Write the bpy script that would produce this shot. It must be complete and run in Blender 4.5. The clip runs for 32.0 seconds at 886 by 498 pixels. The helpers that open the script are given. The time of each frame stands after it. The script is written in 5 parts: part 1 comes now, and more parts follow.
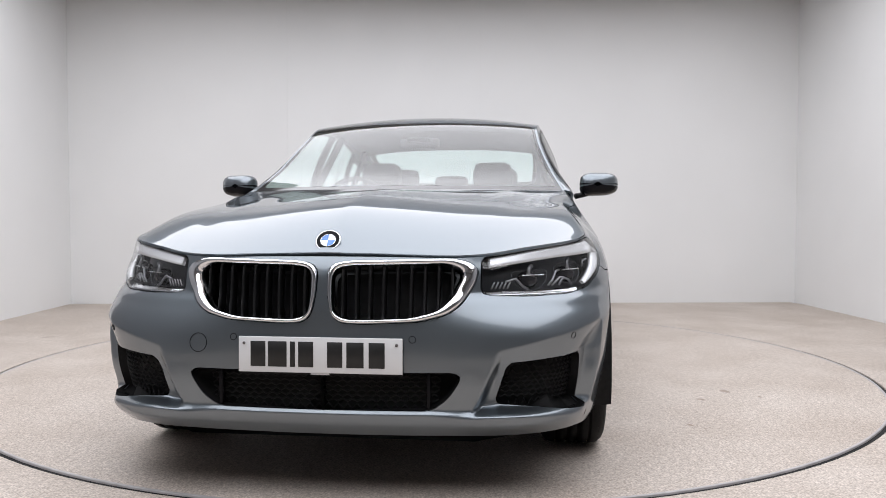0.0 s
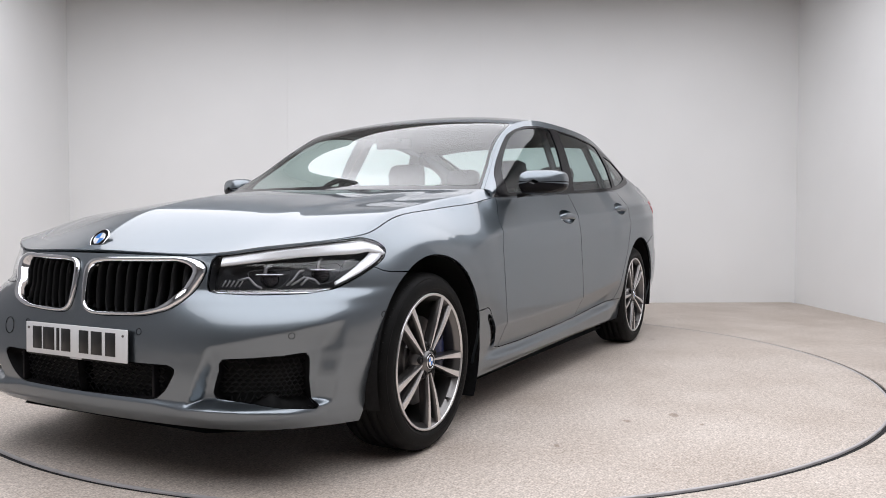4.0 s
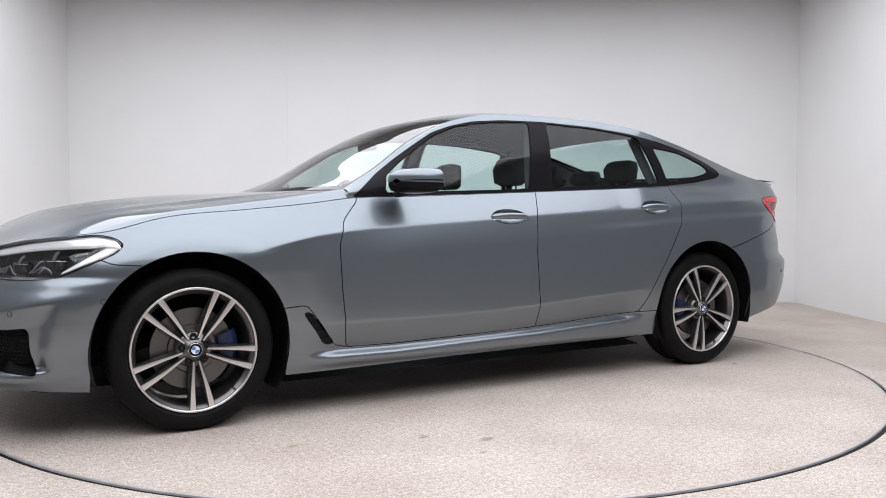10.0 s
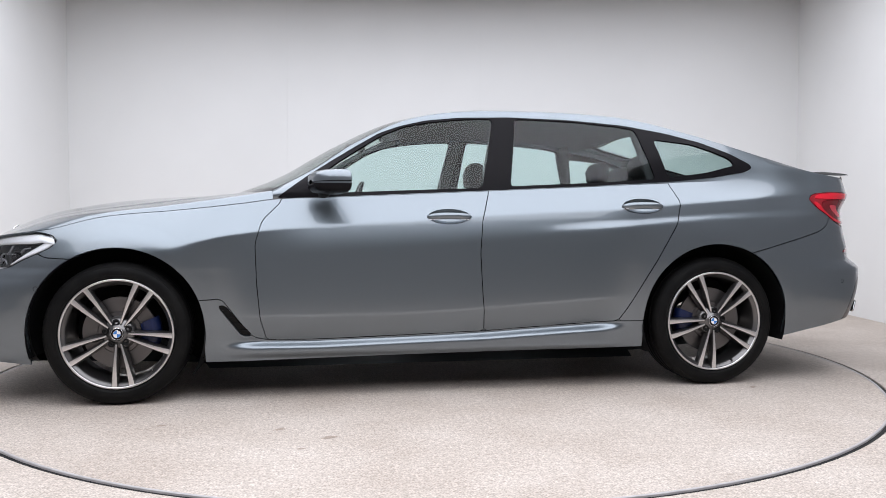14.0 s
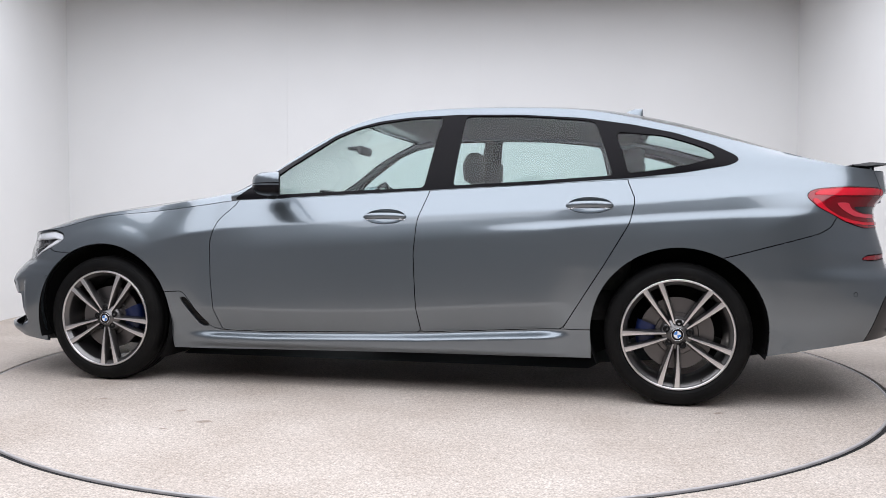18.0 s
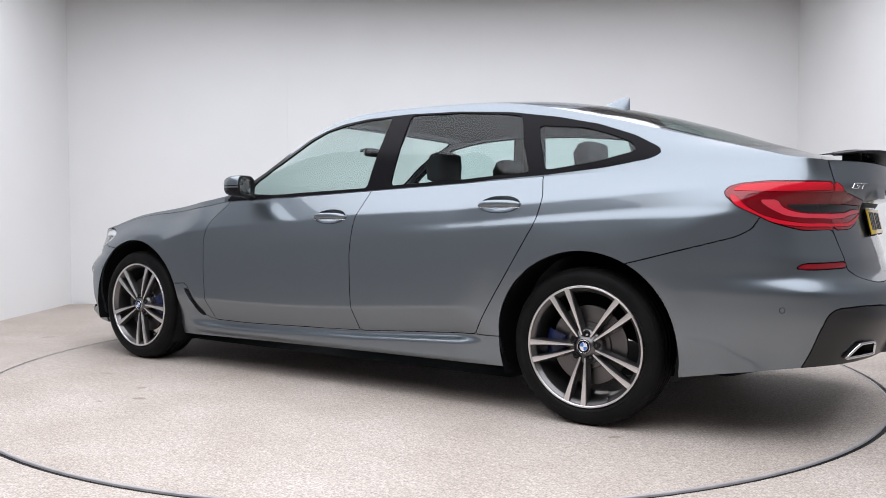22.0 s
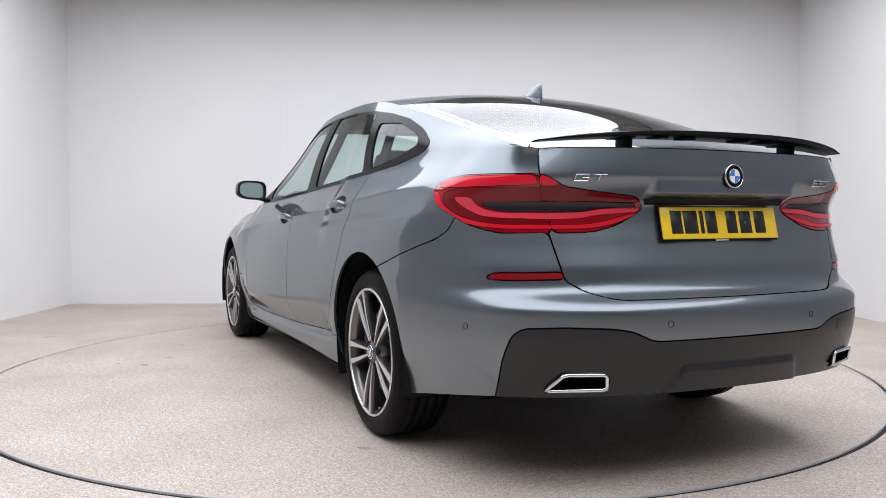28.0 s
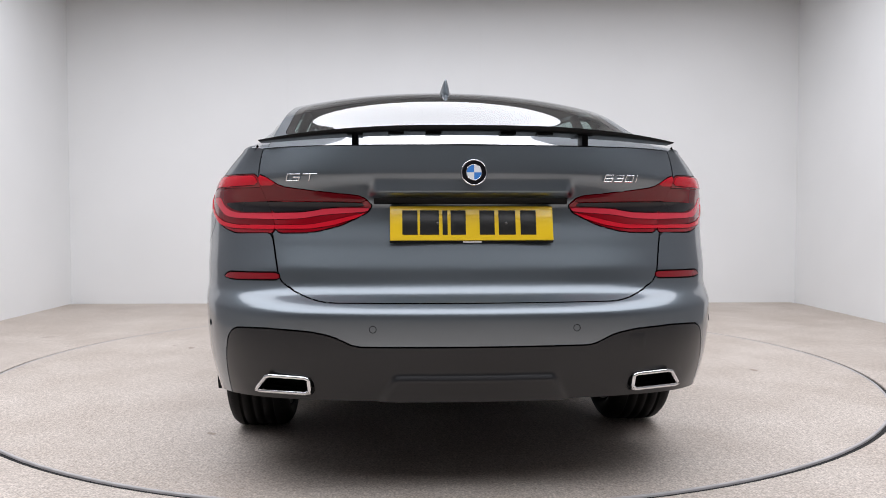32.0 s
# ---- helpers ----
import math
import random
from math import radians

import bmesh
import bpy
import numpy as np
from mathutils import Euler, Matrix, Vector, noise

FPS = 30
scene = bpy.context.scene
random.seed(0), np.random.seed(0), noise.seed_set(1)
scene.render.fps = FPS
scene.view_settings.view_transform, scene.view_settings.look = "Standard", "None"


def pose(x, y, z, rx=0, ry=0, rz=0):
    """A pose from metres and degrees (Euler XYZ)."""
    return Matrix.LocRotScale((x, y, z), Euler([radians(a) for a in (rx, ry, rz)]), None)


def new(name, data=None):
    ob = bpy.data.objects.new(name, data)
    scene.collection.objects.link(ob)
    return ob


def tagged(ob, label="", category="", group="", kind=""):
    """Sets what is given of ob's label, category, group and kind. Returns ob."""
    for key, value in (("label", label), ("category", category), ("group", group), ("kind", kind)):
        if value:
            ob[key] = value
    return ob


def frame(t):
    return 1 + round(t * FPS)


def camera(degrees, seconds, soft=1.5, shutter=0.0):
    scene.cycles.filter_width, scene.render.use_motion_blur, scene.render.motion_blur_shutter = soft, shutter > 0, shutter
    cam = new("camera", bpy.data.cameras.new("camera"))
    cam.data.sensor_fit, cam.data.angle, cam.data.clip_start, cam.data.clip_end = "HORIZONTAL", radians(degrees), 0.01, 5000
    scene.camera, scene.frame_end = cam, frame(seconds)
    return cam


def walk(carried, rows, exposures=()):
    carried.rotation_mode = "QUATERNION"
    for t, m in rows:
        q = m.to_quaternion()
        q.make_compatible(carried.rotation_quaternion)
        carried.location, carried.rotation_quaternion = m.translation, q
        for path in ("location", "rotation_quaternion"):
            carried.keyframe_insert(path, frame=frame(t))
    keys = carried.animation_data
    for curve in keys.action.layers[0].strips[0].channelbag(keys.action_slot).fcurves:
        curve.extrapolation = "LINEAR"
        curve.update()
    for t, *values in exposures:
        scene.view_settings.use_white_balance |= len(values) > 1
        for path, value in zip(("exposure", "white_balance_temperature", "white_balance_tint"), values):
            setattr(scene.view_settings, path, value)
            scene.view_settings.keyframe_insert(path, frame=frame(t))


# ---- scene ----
# ---- camera: it stands still ----
EYE = (0.0, -4.969, 0.9036)
cam = camera(58.14, 32.0, soft=0.9)
AIM = pose(*EYE, 90 - 2.239, 0, -0.884) @ pose(0, 0, 0, 0, 0, -0.022)
walk(cam, [(0.0, AIM), (32.0, AIM)], [(0.0, -0.16, 6640, 10), (8.0, -0.10, 6620, 10), (13.0, 0.0, 6430, 10), (25.0, 0.0, 6430, 10), (32.0, -0.08, 6540, 10)])

# ---- light ----
world = bpy.data.worlds.new("world")
scene.world = world
world.use_nodes = True
world.node_tree.nodes["Background"].inputs[0].default_value = (0.9, 0.95, 1.0, 1)
world.node_tree.nodes["Background"].inputs[1].default_value = 0.05
lamp = bpy.data.lights.new("ceiling_softbox", "AREA")
lamp.shape, lamp.size, lamp.size_y, lamp.energy, lamp.color = "RECTANGLE", 6.6, 7.6, 462, (0.94, 0.96, 1.033)
softbox = new("ceiling_softbox", lamp)
softbox.matrix_world = pose(0, -1.50, 3.18)



# ---- materials ----
def shader(name, colour, rough=0.5, metal=0.0, **more):
    m = bpy.data.materials.new(name)
    m.use_nodes = True
    b = m.node_tree.nodes["Principled BSDF"]
    b.inputs["Base Color"].default_value = (*colour, 1)
    b.inputs["Roughness"].default_value = rough
    b.inputs["Metallic"].default_value = metal
    for key, value in more.items():
        b.inputs[key.replace("_", " ")].default_value = value
    return m


def wire(m, a, out, b, into):
    m.node_tree.links.new(a.outputs[out], b.inputs[into])


def add(m, kind, **more):
    n = m.node_tree.nodes.new(kind)
    for key, value in more.items():
        n.inputs[key.replace("_", " ")].default_value = value
    return n


def grain(m, scale, low, high, detail=4.0, coords="Object", target="Base Color"):
    """Mixes two colours by noise of that scale into the surface."""
    b = m.node_tree.nodes["Principled BSDF"]
    t, n, r = add(m, "ShaderNodeTexCoord"), add(m, "ShaderNodeTexNoise", Scale=scale, Detail=detail), add(m, "ShaderNodeValToRGB")
    wire(m, t, coords, n, "Vector")
    wire(m, n, "Fac", r, "Fac")
    r.color_ramp.elements[0].position, r.color_ramp.elements[1].position = 0.32, 0.68
    r.color_ramp.elements[0].color, r.color_ramp.elements[1].color = (*low, 1), (*high, 1)
    wire(m, r, "Color", b, target)
    return t, n, r


def relief(m, scale, strength, distance=0.002, detail=3.0):
    b = m.node_tree.nodes["Principled BSDF"]
    t, n, u = add(m, "ShaderNodeTexCoord"), add(m, "ShaderNodeTexNoise", Scale=scale, Detail=detail), add(m, "ShaderNodeBump", Strength=strength, Distance=distance)
    wire(m, t, "Object", n, "Vector")
    wire(m, n, "Fac", u, "Height")
    wire(m, u, "Normal", b, "Normal")


def pane(name, tint, gloss_share=0.08):
    """Thin glass: clear tinted pass-through with mirror gloss that grows towards grazing angles."""
    m = bpy.data.materials.new(name)
    m.use_nodes = True
    t = m.node_tree
    t.nodes.remove(t.nodes["Principled BSDF"])
    clear, gloss, mix, edge = t.nodes.new("ShaderNodeBsdfTransparent"), t.nodes.new("ShaderNodeBsdfGlossy"), t.nodes.new("ShaderNodeMixShader"), t.nodes.new("ShaderNodeLayerWeight")
    power, share = t.nodes.new("ShaderNodeMath"), t.nodes.new("ShaderNodeMath")
    power.operation, share.operation = "POWER", "MULTIPLY_ADD"
    power.inputs[1].default_value = 5.0
    share.inputs[1].default_value, share.inputs[2].default_value = 1 - gloss_share, gloss_share
    edge.inputs["Blend"].default_value = 0.5
    clear.inputs["Color"].default_value = (*tint, 1)
    gloss.inputs["Roughness"].default_value = 0.0
    t.links.new(edge.outputs["Facing"], power.inputs[0])
    t.links.new(power.outputs[0], share.inputs[0])
    t.links.new(share.outputs[0], mix.inputs[0])
    t.links.new(clear.outputs[0], mix.inputs[1])
    t.links.new(gloss.outputs[0], mix.inputs[2])
    t.links.new(mix.outputs[0], t.nodes["Material Output"].inputs[0])
    return m


PAINT = shader("metallic_paint", (0.180, 0.205, 0.227), 0.35, 0.94, Specular_Tint=(0.50, 0.51, 0.53, 1), Coat_Weight=1.0, Coat_Roughness=0.01, Coat_IOR=1.5)
grain(PAINT, 1400, (0.165, 0.189, 0.209), (0.210, 0.242, 0.268), 2.0)
DARK_TRIM = shader("satin_dark_paint", (0.012, 0.012, 0.0135), 0.34, 0.0, Specular_IOR_Level=0.4, Coat_Weight=0.2, Coat_Roughness=0.08)
GLOSS_BLACK = shader("gloss_black", (0.010, 0.0095, 0.011), 0.22, 0.0, Specular_IOR_Level=0.07)
BLACK = shader("black_plastic", (0.010, 0.010, 0.011), 0.55, Specular_IOR_Level=0.2)
grain(BLACK, 60, (0.004, 0.004, 0.0045), (0.009, 0.009, 0.0095))
MESH_BLACK = shader("gloss_black_mesh", (0.006, 0.006, 0.0065), 0.45, Specular_IOR_Level=0.25)
GLASS = pane("window_glass", (0.74, 0.86, 0.843), 0.042)
SCREEN = pane("coated_windscreen", (0.86, 0.95, 0.925), 0.13)
GLASS_BLACK = shader("black_printed_glass", (0.010, 0.0095, 0.011), 0.05, Specular_IOR_Level=0.5)
LENS = pane("clear_lens", (0.94, 0.95, 0.96), 0.06)
RUBBER = shader("tyre_rubber", (0.007, 0.007, 0.0075), 0.55, Specular_IOR_Level=0.1)
relief(RUBBER, 120, 0.25)
grain(RUBBER, 9, (0.005, 0.005, 0.0053), (0.010, 0.0098, 0.0095))
RIM_FACE = shader("machined_alloy", (0.74, 0.725, 0.72), 0.30, 1.0)
RIM_GREY = shader("grey_alloy_paint", (0.15, 0.144, 0.142), 0.30, 0.85, Coat_Weight=0.5)
BRACE = shader("satin_lamp_metal", (0.30, 0.305, 0.32), 0.35, 0.8)
CHROME = shader("chrome", (0.80, 0.81, 0.83), 0.06, 1.0)
STEEL = shader("brake_steel", (0.16, 0.152, 0.15), 0.42, 1.0)
BLUE = shader("blue_caliper_paint", (0.0045, 0.012, 0.060), 0.35)
SIGN_BLUE = shader("badge_blue", (0.05, 0.22, 0.62), 0.2, Coat_Weight=1.0)
SIGN_WHITE = shader("badge_white", (0.78, 0.80, 0.82), 0.2, Coat_Weight=1.0)
RED = shader("red_lens", (0.26, 0.002, 0.009), 0.12, Coat_Weight=0.9, Specular_IOR_Level=0.2)
RED_BRIGHT = shader("red_light_guide", (0.62, 0.010, 0.026), 0.18, Coat_Weight=0.4, Specular_IOR_Level=0.2)
RED_PALE = shader("pale_red_light_guide", (0.70, 0.045, 0.075), 0.22, Coat_Weight=0.6, Specular_IOR_Level=0.2)
RED_DEEP = shader("dark_red_lens", (0.17, 0.0020, 0.007), 0.10, Coat_Weight=0.4, Specular_IOR_Level=0.2)
SMOKED = shader("smoked_lens", (0.018, 0.016, 0.019), 0.12, Coat_Weight=0.4, Specular_IOR_Level=0.2)
HOUSING = shader("lamp_housing", (0.055, 0.057, 0.062), 0.32, 0.6)
GUIDE = shader("white_light_guide", (0.90, 0.91, 0.93), 0.25, 0.15, Coat_Weight=1.0)
PLATE_WHITE = shader("white_plate", (0.74, 0.75, 0.76), 0.35, Coat_Weight=0.6)
PLATE_YELLOW = shader("yellow_plate", (0.92, 0.62, 0.012), 0.35, Coat_Weight=0.6)
INK = shader("plate_black", (0.012, 0.012, 0.012), 0.4)
CABIN = shader("cabin_dark_cloth", (0.035, 0.036, 0.038), 0.8)
grain(CABIN, 40, (0.027, 0.028, 0.030), (0.046, 0.047, 0.049))
LINING = shader("anthracite_roof_lining", (0.045, 0.045, 0.047), 0.9)
MIRROR = shader("mirror_glass", (0.85, 0.87, 0.88), 0.0, 1.0)
WALL = shader("white_wall_paint", (0.80, 0.80, 0.795), 0.75)
grain(WALL, 0.7, (0.775, 0.775, 0.77), (0.82, 0.82, 0.815), 3.0)
relief(WALL, 90, 0.05)
# for walls out of view, its grey picked to darken reflections in the car
UNSEEN_GREY = shader("grey_back_wall", (0.25, 0.25, 0.257), 0.7)
grain(UNSEEN_GREY, 0.8, (0.235, 0.235, 0.242), (0.265, 0.265, 0.272), 3.0)
CEILING = shader("grey_ceiling_paint", (0.36, 0.36, 0.36), 0.8)
grain(CEILING, 0.9, (0.33, 0.33, 0.33), (0.39, 0.39, 0.39), 3.0)


RIM_BAND = shader("worn_edge_metal", (0.46, 0.44, 0.44), 0.5, 0.3)
grain(RIM_BAND, 14, (0.40, 0.38, 0.38), (0.50, 0.48, 0.48))
JOINT = shader("painted_wall_joint", (0.765, 0.765, 0.76), 0.75)


def concrete(name, stains=()):
    """Speckled beige resin screed with fine grit, broad blotches and, where given, dark smudges (x, y, length, turn)."""
    m = shader(name, (0.5, 0.45, 0.41), 0.62)
    b = m.node_tree.nodes["Principled BSDF"]
    t = add(m, "ShaderNodeTexCoord")
    fine, mid, broad = add(m, "ShaderNodeTexNoise", Scale=125, Detail=4.0), add(m, "ShaderNodeTexNoise", Scale=46, Detail=3.0), add(m, "ShaderNodeTexNoise", Scale=1.7, Detail=6.0, Roughness=0.62)
    for n in (fine, mid, broad):
        wire(m, t, "Object", n, "Vector")
    r1, r2, r3 = (add(m, "ShaderNodeValToRGB") for _ in range(3))
    for r, n, lo, hi, c0, c1 in ((r1, fine, 0.36, 0.64, (0.70, 0.69, 0.68), (1.22, 1.23, 1.24)), (r2, mid, 0.30, 0.70, (0.80, 0.79, 0.78), (1.14, 1.14, 1.15)), (r3, broad, 0.3, 0.7, (0.455, 0.388, 0.332), (0.592, 0.528, 0.472))):
        wire(m, n, "Fac", r, "Fac")
        r.color_ramp.elements[0].position, r.color_ramp.elements[1].position = lo, hi
        r.color_ramp.elements[0].color, r.color_ramp.elements[1].color = (*c0, 1), (*c1, 1)
    out = r3
    for r in (r1, r2):
        x = add(m, "ShaderNodeMix")
        x.data_type, x.blend_type = "RGBA", "MULTIPLY"
        x.inputs[0].default_value = 1.0
        m.node_tree.links.new(out.outputs[2 if out.type == "MIX" else 0], x.inputs[6])
        m.node_tree.links.new(r.outputs[0], x.inputs[7])
        out = x
    for sx, sy, length, turn_ in stains:
        mp, d, rr, nn = add(m, "ShaderNodeMapping"), add(m, "ShaderNodeVectorMath"), add(m, "ShaderNodeValToRGB"), add(m, "ShaderNodeTexNoise", Scale=22, Detail=4.0)
        mp.vector_type = "TEXTURE"
        mp.inputs["Location"].default_value, mp.inputs["Rotation"].default_value, mp.inputs["Scale"].default_value = (sx, sy, 0), (0, 0, radians(turn_)), (length, length * 0.55, 1.0)
        d.operation = "LENGTH"
        add_ = add(m, "ShaderNodeMath")
        add_.operation = "MULTIPLY_ADD"
        add_.inputs[1].default_value = 0.95
        wire(m, t, "Object", mp, "Vector")
        wire(m, mp, "Vector", d, 0)
        wire(m, t, "Object", nn, "Vector")
        wire(m, nn, "Fac", add_, 0)
        m.node_tree.links.new(d.outputs["Value"], add_.inputs[2])
        wire(m, add_, "Value", rr, "Fac")
        rr.color_ramp.elements[0].position, rr.color_ramp.elements[1].position = 0.72, 1.05
        rr.color_ramp.elements[0].color, rr.color_ramp.elements[1].color = (0.60, 0.55, 0.51, 1), (1, 1, 1, 1)
        x = add(m, "ShaderNodeMix")
        x.data_type, x.blend_type = "RGBA", "MULTIPLY"
        x.inputs[0].default_value = 1.0
        m.node_tree.links.new(out.outputs[2 if out.type == "MIX" else 0], x.inputs[6])
        m.node_tree.links.new(rr.outputs[0], x.inputs[7])
        out = x
    m.node_tree.links.new(out.outputs[2], b.inputs["Base Color"])
    u = add(m, "ShaderNodeBump", Strength=0.12, Distance=0.001)
    wire(m, fine, "Fac", u, "Height")
    wire(m, u, "Normal", b, "Normal")
    return m


FLOOR = concrete("floor_screed", [(-2.9, 1.1, 0.12, 20), (-3.1, 0.4, 0.1, 70)])
DISC = concrete("turntable_screed", [(0.655, 1.634, 0.085, 10), (0.863, 1.472, 0.075, 40), (1.379, 1.330, 0.06, 30), (0.77, 1.78, 0.05, 0), (-1.6, 1.0, 0.07, 40), (-0.4, -1.9, 0.08, 15)])

# ---- curves and sheets ----
def curve(x, xs, ys):
    """Smooth monotone cubic through the knots (xs rising), flat slopes limited."""
    x, xs, ys = np.asarray(x, float), np.asarray(xs, float), np.asarray(ys, float)
    h, d = np.diff(xs), np.diff(ys) / np.diff(xs)
    m = np.empty(len(xs))
    m[0], m[-1] = d[0], d[-1]
    w = (h[1:] * d[:-1] + h[:-1] * d[1:]) / (h[1:] + h[:-1])
    m[1:-1] = np.where(d[:-1] * d[1:] > 0, np.sign(w) * np.minimum(np.abs(w), 2.5 * np.minimum(np.abs(d[:-1]), np.abs(d[1:]))), 0)
    i = np.clip(np.searchsorted(xs, x) - 1, 0, len(xs) - 2)
    t = np.clip((x - xs[i]) / h[i], 0, 1)
    return ((1 + 2 * t) * (1 - t) ** 2 * ys[i] + t * (1 - t) ** 2 * h[i] * m[i] + t * t * (3 - 2 * t) * ys[i + 1] + t * t * (t - 1) * h[i] * m[i + 1])


def table(x, knots, column):
    k = sorted(knots)
    return curve(x, [r[0] for r in k], [r[column] for r in k])


# ---- the car's surfaces: x forward, y to its left, z up, origin between the axles on the ground ----
# lower body by height: half width, nose x, its sweep, its squareness, tail x, its sweep, its squareness
LEVELS = [
    (0.15, 0.860, 2.329, 0.101, 5.9, 2.5, 0.112, 5.41),
    (0.20, 0.886, 2.375, 0.101, 5.9, 2.56, 0.122, 5.41),
    (0.25, 0.899, 2.406, 0.101, 5.9, 2.606, 0.132, 5.41),
    (0.30, 0.908, 2.416, 0.101, 5.9, 2.645, 0.138, 5.41),
    (0.35, 0.920, 2.423, 0.101, 5.9, 2.670, 0.142, 5.41),
    (0.42, 0.934, 2.428, 0.118, 5.9, 2.695, 0.150, 5.41),
    (0.47, 0.939, 2.428, 0.125, 5.9, 2.708, 0.154, 5.41),
    (0.58, 0.945, 2.42, 0.22, 6.6, 2.718, 0.162, 5.41),
    (0.605, 0.946, 2.418, 0.27, 6.8, 2.712, 0.161, 5.41),
    (0.622, 0.9465, 2.415, 0.30, 7.0, 2.692, 0.158, 5.41),
    (0.66, 0.948, 2.408, 0.38, 7.5, 2.634, 0.150, 5.41),
    (0.74, 0.947, 2.388, 0.38, 7.7, 2.609, 0.132, 5.41),
    (0.82, 0.945, 2.34, 0.3, 7.6, 2.585, 0.132, 5.41),
    (0.93, 0.945, 2.291, 0.246, 7.53, 2.563, 0.132, 5.41),
    (1.04, 0.945, 2.204, 0.246, 7.53, 2.638, 0.172, 5.2),
    (1.14, 0.944, 2.199, 0.246, 7.53, 2.632, 0.192, 5.0),
]
FRONT_X, REAR_X = 1.0, -1.2
# along the car: bottom and top edge of the lower body, shoulder's inset and depth
EDGES = [
    (2.42, 0.205, 0.776, 0, 0.2), (2.37, 0.205, 0.770, 0.0, 0.2), (2.28, 0.203, 0.796, 0.02, 0.2), (2.10, 0.20, 0.824, 0.05, 0.2), (1.95, 0.19, 0.842, 0.079, 0.21), (1.7, 0.175, 0.900, 0.128, 0.235),
    (1.3, 0.178, 0.938, 0.146, 0.225), (0.95, 0.178, 0.972, 0.090, 0.15), (0.80, 0.180, 0.992, 0.074, 0.14), (0.49, 0.185, 1.004, 0.065, 0.135), (0, 0.192, 1.025, 0.068, 0.135),
    (-0.88, 0.2, 1.065, 0.074, 0.165), (-1.31, 0.205, 1.086, 0.092, 0.22), (-1.8, 0.215, 1.105, 0.124, 0.32), (-2.2, 0.272, 1.118, 0.125, 0.22),
    (-2.45, 0.305, 1.12, 0.055, 0.15), (-2.65, 0.318, 1.125, 0.01, 0.17),
]


def squared(phi, n):
    """Unit superellipse of power n; the same angle stays on one ray for every power."""
    s, c = np.abs(np.sin(phi)) ** (1 / 3), np.abs(np.cos(phi)) ** (1 / 3)
    k = (s ** n + c ** n) ** (-1 / n)
    return s * k, c * k


def plan(phi_front, side, phi_rear, z):
    """A point of the lower body's outline at height z: on the nose (phi_front), the side or the tail (phi_rear)."""
    w, xn, cf, nf, xt, cr, nr = (table(z, LEVELS, k) for k in range(1, 8))
    s, c = squared(phi_front, nf)
    s2, c2 = squared(phi_rear, nr)
    x = np.where(side < 0, FRONT_X + (xn - FRONT_X - cf * s * s) * c, np.where(side > 1, REAR_X - (xt + REAR_X - cr * s2 * s2) * c2, FRONT_X + (REAR_X - FRONT_X) * side))
    y = w * np.where(side < 0, s, np.where(side > 1, s2, 1.0))
    return x, y


def _stations():
    q = np.linspace(0, 1, 4001)
    g = np.where(q < 0.5, 4 * q ** 3, 1 - 4 * (1 - q) ** 3)
    f, r = (math.pi / 2) * g, (math.pi / 2) * (1 - g)
    one = np.ones_like(q)
    fx, fy = plan(f, -one, one, 0.6 * one)
    rx, ry = plan(one, 2 * one, r, 0.6 * one)
    lf = np.concatenate([[0], np.cumsum(np.hypot(np.diff(fx), np.diff(fy)))])
    lr = np.concatenate([[0], np.cumsum(np.hypot(np.diff(rx), np.diff(ry)))])
    return f, lf, r, lr


F_PHI, F_LEN, R_PHI, R_LEN = _stations()
L1, L2 = F_LEN[-1], F_LEN[-1] + FRONT_X - REAR_X
L3 = L2 + R_LEN[-1]


def ease(t):
    t = np.clip(t, 0, 1)
    return t * t * (3 - 2 * t)


def recess(a, z):
    """How far the face round each front side intake falls back under its brow, outside the slanting blade."""
    brow = np.interp(a, [0.48, 0.56, 0.75, 0.92, 1.02], [0.455, 0.474, 0.512, 0.540, 0.552])
    blade = np.interp(z, [0.26, 0.32, 0.44, 0.50], [0.485, 0.515, 0.555, 0.560])
    back = 0.042 * np.clip(soft_step(brow - z, 0.004) / 0.085, 0, 1)
    return back * ease((a - blade) / 0.022) * ease((1.075 - a) / 0.06) * ease((z - 0.275) / 0.02)


def splitter(a, z):
    """How far the lip and the shelf under each side intake stand proud."""
    edge = np.interp(a, [0, 0.36, 0.50, 0.60, 1.0], [0.292, 0.292, 0.294, 0.309, 0.278])
    deep = np.interp(a, [0, 0.36, 0.46, 0.57, 1.0], [0.012, 0.012, 0.026, 0.030, 0.030])
    proud = np.interp(a, [0, 0.34, 0.45, 0.60, 0.88, 1.04], [0.014, 0.013, 0.014, 0.034, 0.030, 0.0])
    return proud * ease((edge - z) / deep) * ease((z - 0.19) / 0.06)


# along the car: height of the shoulder crease, of the crease low on the doors, of the haunch's upper edge
CREASES = [
    (1.9, 0.660, 0.400, 0.76), (1.55, 0.705, 0.400, 0.77), (1.33, 0.748, 0.402, 0.78), (1.10, 0.796, 0.404, 0.79), (0.87, 0.830, 0.406, 0.80), (0.51, 0.858, 0.405, 0.81), (0.0, 0.888, 0.412, 0.82),
    (-0.26, 0.908, 0.426, 0.830), (-0.54, 0.922, 0.444, 0.840), (-1.0, 0.944, 0.474, 0.866), (-1.32, 0.968, 0.49, 0.890), (-1.66, 0.992, 0.50, 0.910), (-2.04, 1.014, 0.50, 0.925), (-2.6, 1.03, 0.50, 0.93),
]


def soft_step(d, radius):
    """0 for d below 0 and d above it, rounded over the radius."""
    return 0.5 * (d + np.sqrt(d * d + radius * radius)) - 0.5 * radius


